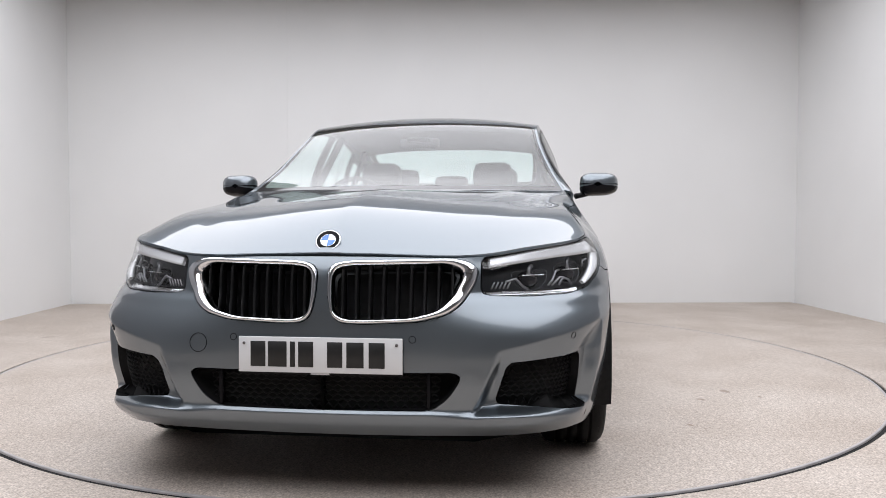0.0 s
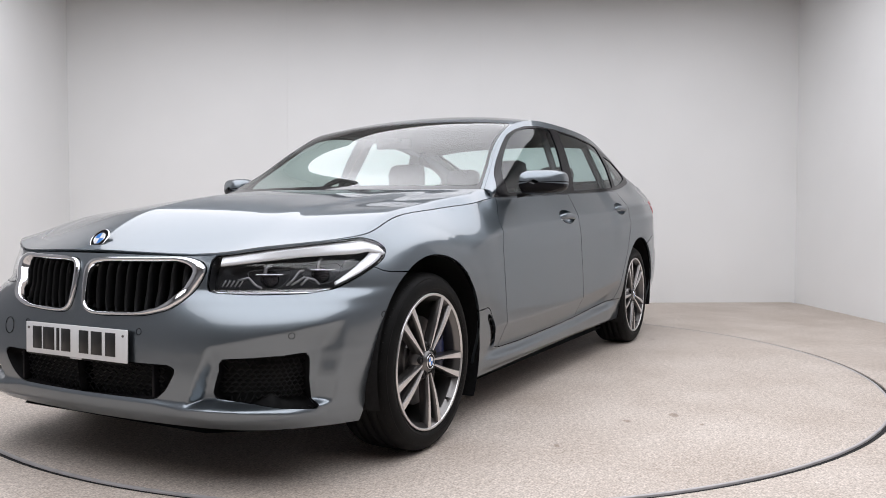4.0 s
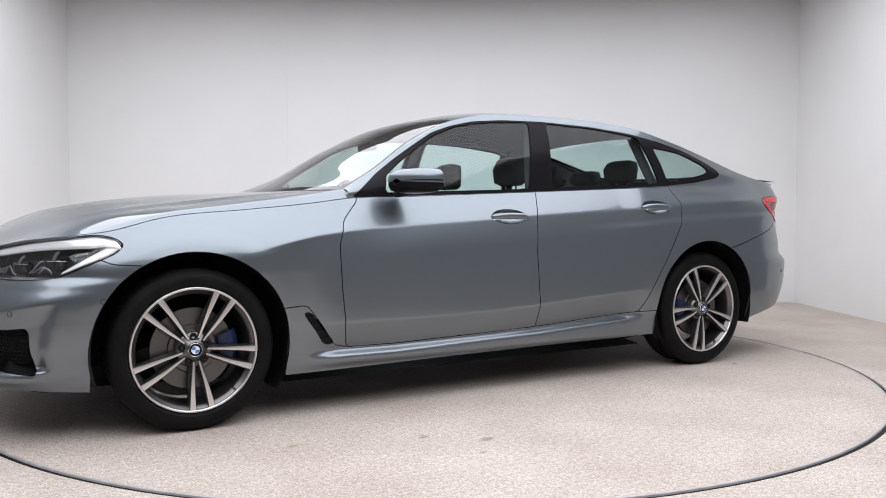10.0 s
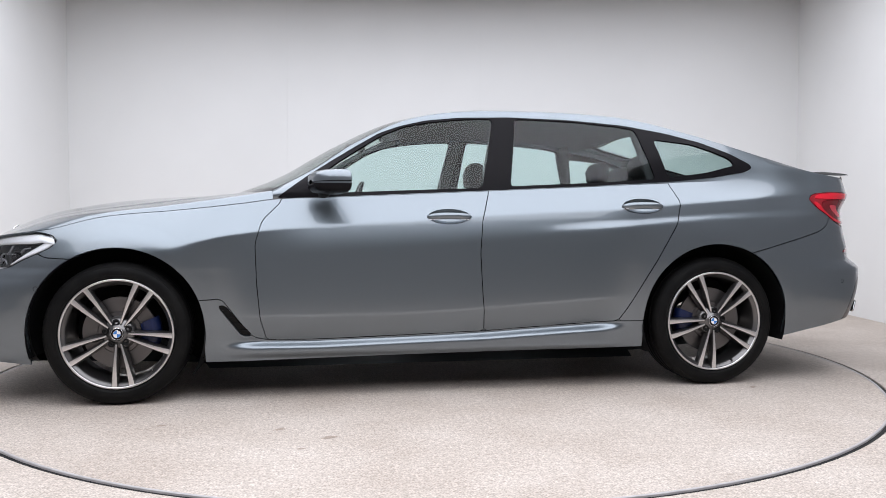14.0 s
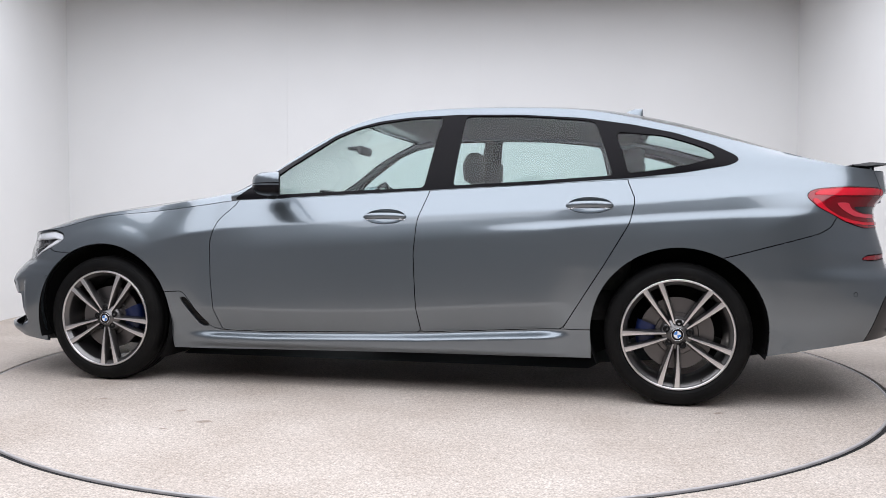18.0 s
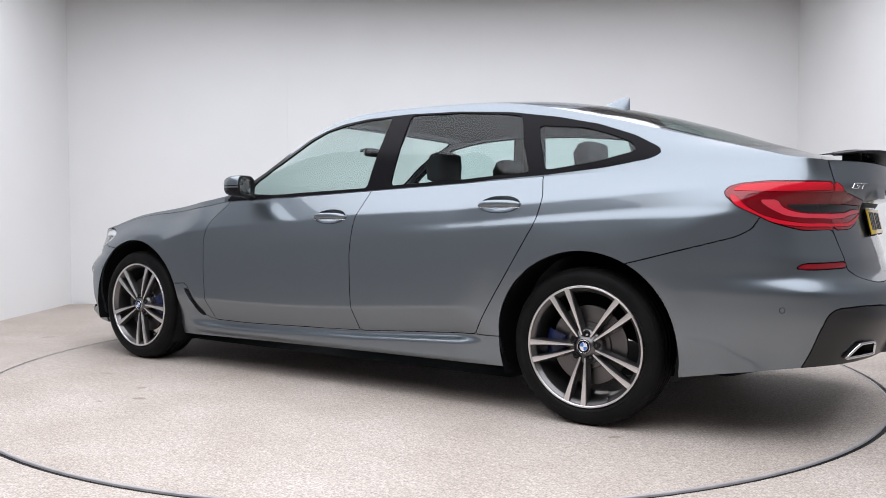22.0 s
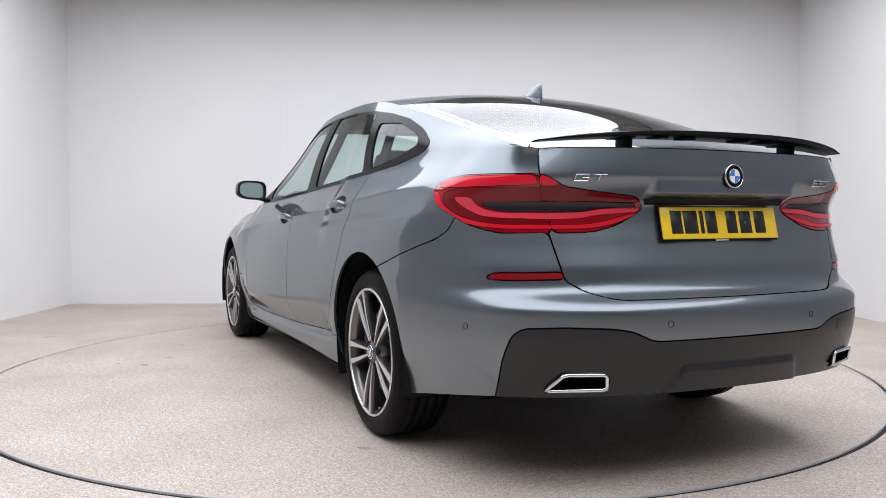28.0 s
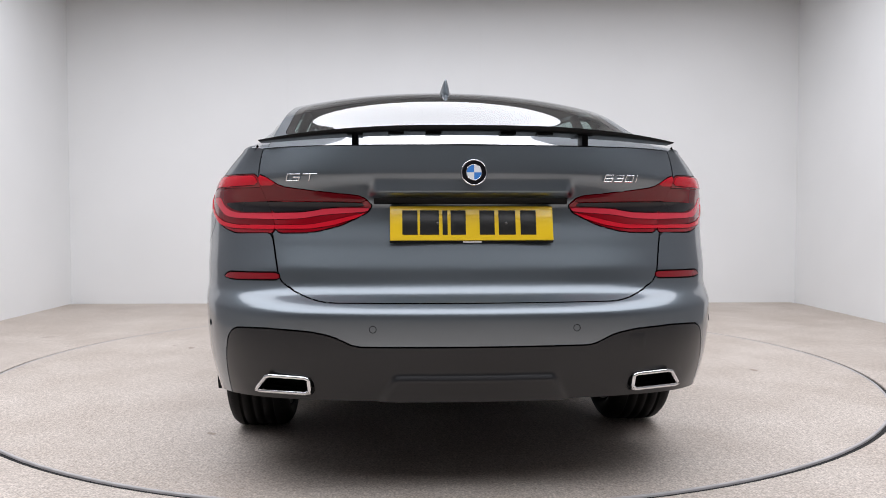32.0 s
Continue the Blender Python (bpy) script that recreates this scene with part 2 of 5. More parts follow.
def section(x, y, z):
    """Door skin: upright to the low crease, drawn in beneath it down to a sill that stands out, and a haunch swelling over the rear wheel."""
    low, haunch = table(x, CREASES, 2), table(x, CREASES, 3)
    skin = 0.9475 - 0.52 * soft_step(low - z, 0.003) - 0.020 * ((z - low) / 0.45) ** 2
    sill = np.interp(x, [-1.0, -0.27, 0.58, 0.84], [0.340, 0.302, 0.281, 0.283])
    step = 0.909 - 0.035 * ease((0.225 - z) / 0.04)
    skin = skin + (step - skin) * ease((sill + 0.002 - z) / 0.042)
    door = ease((1.08 - np.abs(x)) / 0.22) * np.where(y > 0.7, 1.0, 0.0)
    y = y + (skin - y) * door
    swell = ease((-0.45 - x) / 0.55) * ease((x + 2.35) / 0.45)
    return y + np.where(y > 0.6, 1.0, 0.0) * 0.009 * swell * (1 - ease((z - haunch + 0.022) / 0.044))


def plate_bay(a, z):
    """How far the tailgate's lip stands out over the plate, and the hollow under it draws in, between the lamps."""
    between = ease((a - 6.09) / 0.03)
    lip = np.clip(2.632 - table(z, LEVELS, 5), 0, 0.06) * ease((z - 0.966) / 0.005) * ease((1.08 - z) / 0.03)
    return between * lip


def tail_step(a, z):
    """The raised lower field in the middle of the rear insert."""
    return 0.016 * ease((a - (L3 - np.interp(z, [0.25, 0.41], [0.36, 0.26]))) / 0.03) * ease((0.412 - z) / 0.022)


def ring(a, v):
    """Lower body. a: metres round it from the nose's middle to the tail's, v: 0 at its bottom to 1 at its top."""
    a, v = np.broadcast_arrays(np.asarray(a, float), np.asarray(v, float))
    pf = np.interp(a, F_LEN, F_PHI)
    pr = np.interp(a - L2, R_LEN, R_PHI)
    side = np.where(a < L1, -1.0, np.where(a > L2, 2.0, (a - L1) / (L2 - L1)))
    xr, _ = plan(pf, side, pr, np.full(a.shape, 0.6))
    zb, zt = table(xr, EDGES, 1), table(xr, EDGES, 2)
    z = zb + v * (zt - zb)
    x, y = plan(pf, side, pr, z)
    inset, deep = table(xr, EDGES, 3), table(xr, EDGES, 4)
    lean = np.clip(1 - (zt - z) / deep, 0, 1) ** 1.9
    # from the shoulder crease up the side leans in with one slope
    crease = table(xr, CREASES, 1)
    fold = soft_step(z - crease, 0.010) / (zt - crease + 1e-6)
    share = ease((1.45 - xr) / 0.5) * ease((xr + 2.25) / 0.45)
    lean = lean + (np.clip(fold, 0, 1.02) - lean) * share
    y = section(x, y, z) - np.interp(xr, [-1.9, -1.5, -0.9], [0.030, 0.027, 0.014]) * share * np.clip(1 - (crease - z) / np.interp(xr, [-1.6, -0.9], [0.20, 0.13]), 0, 1) ** 1.6 * np.where(y > 0.7, 1.0, 0.0) * ease((0.95 - xr) / 0.4)
    # wheel arches keep a flat upright lip
    r = np.minimum(np.hypot(x - 1.535, z - 0.345), np.hypot(x + 1.535, z - 0.345))
    lip = ease((0.535 - r) / 0.095) * np.where(np.abs(x) > 1.0, 1.0, 0.0)
    y = y - inset * lean * np.clip(y / 0.6, 0, 1) * (1 - 0.25 * lip)  + 0.002 * lip * np.where(y > 0.75, 1.0, 0.0)
    # bumper faces set back behind the corners
    e = recess(a, z) - splitter(a, z)
    x = x - np.where(a > 5.9, plate_bay(a, z) + tail_step(a, z), 0.0)
    w = ease((a - 0.70) / 0.4)
    return np.stack([x - e * (1 - w), y - e * w, z], -1)


# canopy: along it the middle line x, z and the roof rail x, y, z
SPINE = [
    (0.0, 1.06, 1.035, 0.80, 0.800, 1.035), (0.12, 0.82, 1.126, 0.60, 0.742, 1.146), (0.25, 0.50, 1.305, 0.36, 0.680, 1.302),
    (0.36, 0.20, 1.440, 0.10, 0.660, 1.420), (0.44, -0.05, 1.500, -0.12, 0.668, 1.460), (0.55, -0.42, 1.532, -0.45, 0.675, 1.472),
    (0.7, -1.15, 1.503, -1.05, 0.697, 1.448), (0.8, -1.65, 1.405, -1.48, 0.705, 1.363), (0.9, -2.20, 1.232, -1.95, 0.690, 1.240),
    (1.0, -2.60, 1.118, -2.45, 0.665, 1.114),
]


def canopy(s, q):
    """Windscreen, roof and rear glass. s: cowl to tail; q: 0 at the rail to 1 at the middle."""
    xc, zc, xr, yr, zr = (table(s, SPINE, k) for k in range(1, 6))
    y = yr * (1 - q)
    return np.stack([xr + (xc - xr) * (1 - (1 - q) ** 2), y, zr + (zc - zr) * (1 - (1 - q) ** 2.2)], -1)


_A = np.linspace(0, L3, 1500)
_TOP = ring(_A, np.ones_like(_A))


def flank(s, q):
    """From the belt up to the rail."""
    rail = canopy(s, np.zeros_like(s))
    x = rail[..., 0]
    o = np.argsort(_TOP[:, 0])
    by, bz = np.interp(x, _TOP[o, 0], _TOP[o, 1]), np.interp(x, _TOP[o, 0], _TOP[o, 2])
    bulge = 0.02 * np.sin(math.pi * q)
    return np.stack([x, by + (rail[..., 1] - by) * q + bulge, bz + (rail[..., 2] - bz) * q + bulge * 0.4], -1)


A_CORNER = float(np.interp(-1.93, -_TOP[:, 0], _A))
A_COWL = float(np.interp(-0.80, -_TOP[:, 0], _A))
HOOD = [(2.385, 0.776), (2.32, 0.815), (2.22, 0.868), (2.10, 0.916), (1.90, 0.958), (1.60, 0.996), (1.06, 1.035)]


def bonnet(s, q):
    """s: 0 at the nose to 1 at the cowl; q: 0 in the middle to 1 at the wing. A sheet between four edges."""
    s, q = np.broadcast_arrays(np.asarray(s, float), np.asarray(q, float))
    one = np.ones_like(s)
    lead, wing = ring(q * A_CORNER, one), ring(A_CORNER + (A_COWL - A_CORNER) * s, one)
    n0 = ring(0.0, 1.0)
    mx = n0[0] + (1.06 - n0[0]) * s
    mid = np.stack([mx, 0 * s, table(mx, HOOD, 1)], -1)
    c0, c1 = np.array([1.06, 0, 1.035]), ring(A_COWL, 1.0)
    qq = q[..., None]
    cy = c1[1] * q
    rail = SPINE[0][4]
    out = np.clip((cy - rail) / (c1[1] - rail), 0, 1)
    cowl = np.stack([SPINE[0][3] + (1.06 - SPINE[0][3]) * np.clip(1 - (cy / rail) ** 2, 0, 1), cy, 1.035 + (c1[2] - 1.035) * out], -1)
    p00, p01, p10, p11 = n0, ring(A_CORNER, 1.0), c0, c1
    ss = s[..., None]
    flat = (1 - ss) * ((1 - qq) * p00 + qq * p01) + ss * ((1 - qq) * p10 + qq * p11)
    sheet_ = (1 - ss) * lead + ss * cowl + (1 - qq) * mid + qq * wing - flat
    dome = 0.011 / (1 + np.exp((q - 0.50 - 0.22 * s) / 0.028)) * np.clip(np.sin(math.pi * np.clip(s, 0, 1)), 0, 1) ** 0.7
    sheet_[..., 2] += dome
    return sheet_



# ---- cutting sheets into panels ----
class Sheet:
    """A gridded surface with labels on its faces; split() cuts the faces along an outline."""

    def __init__(self, f, na, nb, a0, a1, b0, b1, keys, label):
        a, b = np.meshgrid(np.linspace(a0, a1, na), np.linspace(b0, b1, nb), indexing="ij")
        p = f(a, b)
        n = np.cross(np.gradient(p, axis=0), np.gradient(p, axis=1)).reshape(-1, 3)
        n /= np.linalg.norm(n, axis=1, keepdims=True) + 1e-12
        mid = p.reshape(-1, 3).mean(0) * [1, 0, 1]
        if np.mean(((p.reshape(-1, 3) - mid) * n).sum(1)) < 0:
            n, flip = -n, True
        else:
            flip = False
        self.n, self.p = list(map(np.array, n)), list(map(np.array, p.reshape(-1, 3)))
        self.c = list(map(np.array, keys(a, b, p).reshape(-1, 3)))
        i = np.arange(na * nb).reshape(na, nb)
        q = np.stack([i[:-1, :-1], i[1:, :-1], i[1:, 1:], i[:-1, 1:]], -1).reshape(-1, 4)
        self.faces = [tuple(r[::-1]) if flip else tuple(r) for r in q.tolist()]
        self.label = [label] * len(self.faces)

    def split(self, label, outline, axes=(0, 1), only=None, zone=None, smooth=2):
        """Faces inside the outline take the label. axes: which two of the three keys the outline is drawn in."""
        poly = rounded(outline, smooth)
        c = np.array(self.c)
        d = signed(c[:, axes], poly)
        d = np.where(np.abs(d) < 2e-5, 2e-5, d)
        if zone is not None:
            d = np.where(zone(c), d, 1.0)
        made, faces, labels = {}, [], []
        for face, old in zip(self.faces, self.label):
            inside = [d[v] < 0 for v in face]
            if not any(inside) or (only and old not in only):
                faces.append(face), labels.append(old)
                continue
            if all(inside):
                faces.append(face), labels.append(label)
                continue
            pieces = [face] if sum(inside[i] != inside[i - 1] for i in range(len(face))) == 2 else [(face[0], face[i], face[i + 1]) for i in range(1, len(face) - 1)]
            for piece in pieces:
                parts = {True: [], False: []}
                for i, v in enumerate(piece):
                    u = piece[i - 1]
                    if (d[u] < 0) != (d[v] < 0):
                        key = (min(u, v), max(u, v))
                        if key not in made:
                            t = d[key[0]] / (d[key[0]] - d[key[1]])
                            for store in (self.p, self.n, self.c):
                                store.append(store[key[0]] * (1 - t) + store[key[1]] * t)
                            made[key] = len(self.p) - 1
                        parts[True].append(made[key]), parts[False].append(made[key])
                    parts[bool(d[v] < 0)].append(v)
                for side, ring_ in parts.items():
                    if len(ring_) > 2:
                        faces.append(tuple(ring_)), labels.append(label if side else old)
        self.faces, self.label = faces, labels

    def panel(self, label, gap=0.0022, flange=0.012, lift=0.0, whole=None):
        """Points, normals and faces of one label, its edge drawn back by the gap and folded inwards, but where whole() joins it to its neighbour."""
        own = [f for f, k in zip(self.faces, self.label) if k == label]
        used = sorted({v for f in own for v in f})
        at = {v: i for i, v in enumerate(used)}
        p, n = np.array([self.p[v] for v in used]), np.array([self.n[v] for v in used])
        n /= np.linalg.norm(n, axis=1, keepdims=True)
        faces = [tuple(at[v] for v in f) for f in own]
        return edged(p, n, faces, gap, flange, lift, joined=None if whole is None else whole(p))


def edged(p, n, faces, gap, flange, lift=0.0, middle=True, joined=None):
    edges = {}
    for f in faces:
        for i in range(len(f)):
            edges[(f[i - 1], f[i])] = f
    rim = [e for e in edges if (e[1], e[0]) not in edges and not (middle and abs(p[e[0]][1]) < 1e-4 and abs(p[e[1]][1]) < 1e-4)]
    if joined is not None:
        rim = [e for e in rim if not (joined[e[0]] and joined[e[1]])]
    pull = np.zeros_like(p)
    for u, v in rim:
        way = np.cross(n[u] + n[v], p[v] - p[u])
        way /= np.linalg.norm(way) + 1e-12
        pull[u] += way
        pull[v] += way
    size = np.linalg.norm(pull, axis=1, keepdims=True)
    way = np.where(size > 1e-9, pull / (size + 1e-12), 0)
    way[np.abs(p[:, 1]) < 1e-4, 1] = 0
    p = p + way * gap + n * lift
    if flange:
        ids = sorted({v for e in rim for v in e})
        k, m = len(p), len(ids)
        top, low = {v: k + i for i, v in enumerate(ids)}, {v: k + m + i for i, v in enumerate(ids)}
        p = np.concatenate([p, p[ids], p[ids] - n[ids] * flange])
        n = np.concatenate([n, -way[ids], -way[ids]])
        faces = faces + [(top[v], top[u], low[u], low[v]) for u, v in rim]
    return p, n, faces


def rounded(points, times, limit=0.014):
    """Corner-cutting of a closed outline, by a fifth of each edge or the limit."""
    q = np.array(points, float)
    for _ in range(times):
        way = np.roll(q, -1, 0) - q
        cut = way * np.minimum(0.2, limit / (np.linalg.norm(way, axis=1, keepdims=True) + 1e-9))
        q = np.stack([q + cut, q + way - cut], 1).reshape(-1, 2)
        limit *= 0.4
    return q


def signed(c, poly):
    """Distance to a closed outline, negative inside."""
    out = np.full(len(c), 1.0)
    lo, hi = poly.min(0) - 0.05, poly.max(0) + 0.05
    near = np.where(((c > lo) & (c < hi)).all(1))[0]
    q = c[near]
    best, inside = np.full(len(q), 1e9), np.zeros(len(q), bool)
    for a, b in zip(poly, np.roll(poly, -1, 0)):
        ab = b - a
        t = np.clip(((q - a) @ ab) / (ab @ ab + 1e-15), 0, 1)
        best = np.minimum(best, np.hypot(*(q - a - t[:, None] * ab).T))
        cross = (a[1] > q[:, 1]) != (b[1] > q[:, 1])
        if a[1] != b[1]:
            inside ^= cross & (q[:, 0] < (b[0] - a[0]) * (q[:, 1] - a[1]) / (b[1] - a[1]) + a[0])
    out[near] = np.where(inside, -best, best)
    return out


# ---- making parts ----
POSED = []


def settle(p):
    """The body's ride height over its wheels and the reach of its overhangs."""
    x, z = p[:, 0], p[:, 2]
    dx = -0.021 * np.clip((x - 1.95) / 0.45, 0, 1.2) + 0.020 * np.clip((-x - 2.0) / 0.55, 0, 1.2)
    dz = np.interp(z, [0.15, 0.35, 0.55, 0.72, 0.95, 1.04, 1.2, 1.5], [0.012, 0.015, 0.014, 0.009, 0.004, 0.006, 0.006, 0.009])
    return np.stack([x + dx, p[:, 1], z + dz], 1)


def part(name, p, faces, mat, parent, label="", normals=None, flat=False, mirror=False, join=False, posed=False):
    """One mesh object under a thing. join: both halves in one mesh; mirror: the right-hand twin of a left-hand part; posed: drawn about its own origin."""
    p = np.asarray(p, float)
    if parent is not None and parent.name != "turntable" and not posed and parent not in POSED:
        p = settle(p)
    faces = [tuple(f) for f in faces]
    if mirror or join:
        twin = p * [1, -1, 1]
        turned = [tuple(f[::-1]) for f in faces]
        nt = None if normals is None else normals * [1, -1, 1]
        if join:
            k = len(p)
            faces = faces + [tuple(v + k for v in f) for f in turned]
            p = np.concatenate([p, twin])
            if normals is not None:
                normals = np.concatenate([normals, nt])
                normals = np.where((np.abs(p[:, 1]) < 1e-3)[:, None], normals * [1, 0, 1], normals)
        else:
            p, faces, normals = twin, turned, nt
    me = bpy.data.meshes.new(name)
    me.from_pydata(p.tolist(), [], faces)
    if not flat:
        me.shade_smooth()
    if normals is not None:
        me.normals_split_custom_set_from_vertices((normals / (np.linalg.norm(normals, axis=1, keepdims=True) + 1e-12)).tolist())
    for m in mat if isinstance(mat, (list, tuple)) else [mat]:
        me.materials.append(m)
    ob = new(name, me)
    if parent is not None:
        ob.parent = parent
    if posed or parent in POSED:
        POSED.append(ob)
    return tagged(ob, label) if label else ob


def pair(name, p, faces, mat, parent, label="", normals=None, flat=False):
    return (part(name, p, faces, mat, parent, label, normals, flat), part(name, p, faces, mat, parent, label, normals, flat, mirror=True))


def block(cx, cy, cz, sx, sy, sz, bevel=0.0, seg=2):
    """A bevelled box: points and faces."""
    bm = bmesh.new()
    bmesh.ops.create_cube(bm, size=1)
    bmesh.ops.scale(bm, vec=(sx, sy, sz), verts=bm.verts)
    if bevel:
        bmesh.ops.bevel(bm, geom=bm.edges[:], offset=bevel, segments=seg, profile=0.5, affect="EDGES")
    bmesh.ops.translate(bm, vec=(cx, cy, cz), verts=bm.verts)
    bm.verts.index_update()
    out = np.array([v.co[:] for v in bm.verts]), [tuple(v.index for v in f.verts) for f in bm.faces]
    bm.free()
    return out


def lathe(profile, n, a0=0.0, a1=2 * math.pi):
    """Round the y axis: profile of (radius, y)."""
    m, whole = len(profile), abs(a1 - a0 - 2 * math.pi) < 1e-6
    t = a0 + (a1 - a0) * np.arange(n if whole else n + 1) / n
    p = np.array([[(r * math.cos(a), y, r * math.sin(a)) for r, y in profile] for a in t]).reshape(-1, 3)
    k = len(t)
    q = [(i * m + j, i * m + j + 1, (i + 1) % k * m + j + 1, (i + 1) % k * m + j) for i in range(n) for j in range(m - 1)]
    return p, q


def tube(points, radius, n=8, closed=False, squash=1.0):
    """A round bar along points."""
    c = np.asarray(points, float)
    t = np.gradient(c, axis=0) if not closed else np.roll(c, -1, 0) - np.roll(c, 1, 0)
    t /= np.linalg.norm(t, axis=1, keepdims=True) + 1e-12
    up = np.array([0, 0, 1.0]) if abs(t[:, 2]).mean() < 0.8 else np.array([0, 1.0, 0])
    s = np.cross(t, up)
    s /= np.linalg.norm(s, axis=1, keepdims=True) + 1e-12
    u = np.cross(s, t)
    r = np.broadcast_to(np.asarray(radius, float), (len(c),))
    w = 2 * math.pi * np.arange(n) / n
    p = (c[:, None] + r[:, None, None] * (np.cos(w)[None, :, None] * s[:, None] + squash * np.sin(w)[None, :, None] * u[:, None])).reshape(-1, 3)
    k = len(c)
    f = [(i * n + j, i * n + (j + 1) % n, (i + 1) % k * n + (j + 1) % n, (i + 1) % k * n + j) for i in range(k if closed else k - 1) for j in range(n)]
    if not closed:
        f += [tuple(range(n))[::-1], tuple((k - 1) * n + j for j in range(n))]
    return p, f


def merge(*pieces):
    p, f, k = [], [], 0
    for a, b in pieces:
        p.append(np.asarray(a, float))
        f += [tuple(v + k for v in q) for q in b]
        k += len(a)
    return np.concatenate(p), f


def loft(rows, close=False, caps=False):
    """Quads between rows of equally many points."""
    rows = [np.asarray(r, float) for r in rows]
    m = len(rows[0])
    f = [(i * m + j, i * m + (j + 1) % m, (i + 1) * m + (j + 1) % m, (i + 1) * m + j) for i in range(len(rows) - 1) for j in range(m if close else m - 1)]
    if caps:
        f += [tuple(range(m))[::-1], tuple((len(rows) - 1) * m + j for j in range(m))]
    return np.concatenate(rows), f


def on_body(a, z, lift=0.0):
    """Points on the lower body at a metres round it and height z, and their outward normals."""
    a, z = np.broadcast_arrays(np.asarray(a, float), np.asarray(z, float))
    def at(aa, zz):
        xr = np.interp(aa, _A, _REF)
        zb, zt = table(xr, EDGES, 1), table(xr, EDGES, 2)
        return ring(aa, (zz - zb) / (zt - zb))
    p = at(a, z)
    e = 2e-3
    n = np.cross(at(a + e, z) - at(a - e, z), at(a, z + e) - at(a, z - e))
    n /= np.linalg.norm(n, axis=-1, keepdims=True) + 1e-12
    n = np.where((n[..., 1:2] < 0) & (p[..., 1:2] > 0.5), -n, n)
    n = np.where((n[..., 0:1] * p[..., 0:1] < 0) & (p[..., 1:2] < 0.5), -n, n)
    return p + n * lift, n


def _reference(a):
    pf, pr = np.interp(a, F_LEN, F_PHI), np.interp(a - L2, R_LEN, R_PHI)
    side = np.where(a < L1, -1.0, np.where(a > L2, 2.0, (a - L1) / (L2 - L1)))
    return plan(pf, side, pr, np.full(a.shape, 0.6))[0]


_REF = _reference(_A)

# ---- car ----
car = tagged(new("car"), "steel-grey metallic five-door hatchback car standing on the turntable", "car")
AXLE, ARCH = 1.535, 0.408
body = Sheet(ring, 640, 104, 0.0, L3, 0.0, 1.0, lambda a, b, p: np.stack([a, p[..., 2], p[..., 0]], -1), "fender")
side_only = lambda c: (c[:, 0] > 1.2) & (c[:, 0] < 5.6)
XZ = (2, 1)
DOOR_A = [(0.756, 1.2), (0.756, 0.984), (0.849, 0.888), (0.883, 0.771), (0.876, 0.566), (0.86, 0.39), (0.834, 0.284)]
DOOR_B = [(-0.27, 0.303), (-0.253, 0.484), (-0.242, 0.715), (-0.257, 0.887), (-0.306, 1.035), (-0.33, 1.2)]
DOOR_C = [(-0.989, 0.343), (-1.184, 0.659), (-1.308, 0.872), (-1.335, 0.984), (-1.298, 1.083), (-1.30, 1.25)]
body.split("quarter_panel", DOOR_C[::-1] + [(-1.2, 0.345), (-1.2, 0.0), (-2.9, 0.0), (-2.9, 1.3)], XZ, zone=lambda c: c[:, 0] > 2.5, smooth=1)
body.split("sill", [(1.35, 0.489), (1.154, 0.489), (1.045, 0.496), (0.90, 0.300), (0.834, 0.284), (0.58, 0.281), (-0.27, 0.303), (-0.989, 0.343), (-1.2, 0.346), (-1.2, 0.0), (1.35, 0.0)], XZ, zone=side_only, smooth=1)
body.split("door_front", DOOR_A + [(0.58, 0.281)] + DOOR_B, XZ, zone=side_only, smooth=1)
body.split("door_rear", DOOR_B[::-1] + DOOR_C, XZ, zone=side_only, smooth=1)
body.split("front_bumper", [(-0.2, -0.1), (1.50, -0.1), (1.45, 0.5), (1.257, 0.697), (1.097, 0.706), (1.037, 0.729), (0.90, 0.90), (-0.2, 0.90)], smooth=1)
GATE = [(5.690, 1.123), (5.706, 1.037), (5.763, 0.850), (5.797, 0.695), (5.865, 0.654), (5.925, 0.636), (5.97, 0.630)]
body.split("rear_bumper", [(4.6, -0.1), (4.70, 0.62), (4.799, 0.700), (5.047, 0.763), (5.304, 0.823), (5.377, 0.854), (5.414, 0.897), (5.46, 0.93)] + GATE[2:] + [(6.8, 0.630), (6.8, -0.1)], smooth=1)
body.split("tailgate", [(5.69, 1.3)] + GATE + [(6.8, 0.630), (6.8, 1.3)], smooth=1)
body.split("diffuser", [(5.46, -0.1), (5.515, 0.293), (5.552, 0.453), (5.579, 0.516), (5.62, 0.541), (5.754, 0.547), (5.9, 0.542), (5.975, 0.53), (6.05, 0.496), (6.8, 0.496), (6.8, -0.1)], smooth=1)
LAMP_SIDE = [(5.238, 0.995), (5.248, 1.020), (5.295, 1.033), (5.414, 1.041), (5.565, 1.040), (5.703, 1.039), (5.765, 0.908), (5.778, 0.849), (5.598, 0.848), (5.533, 0.861), (5.469, 0.879), (5.400, 0.912), (5.313, 0.949)]
LAMP_GATE = [(5.703, 1.039), (5.74, 1.028), (5.80, 0.998), (5.90, 0.985), (6.07, 0.968), (6.105, 0.938), (6.085, 0.914), (6.00, 0.873), (5.91, 0.851), (5.778, 0.849), (5.765, 0.908)]
body.split("tail_lamp", LAMP_SIDE, smooth=1)
body.split("gate_lamp", LAMP_GATE, smooth=1)
body.split("reflector", [(5.524, 0.697), (5.561, 0.717), (5.795, 0.721), (5.799, 0.697), (5.6, 0.692)], smooth=1)
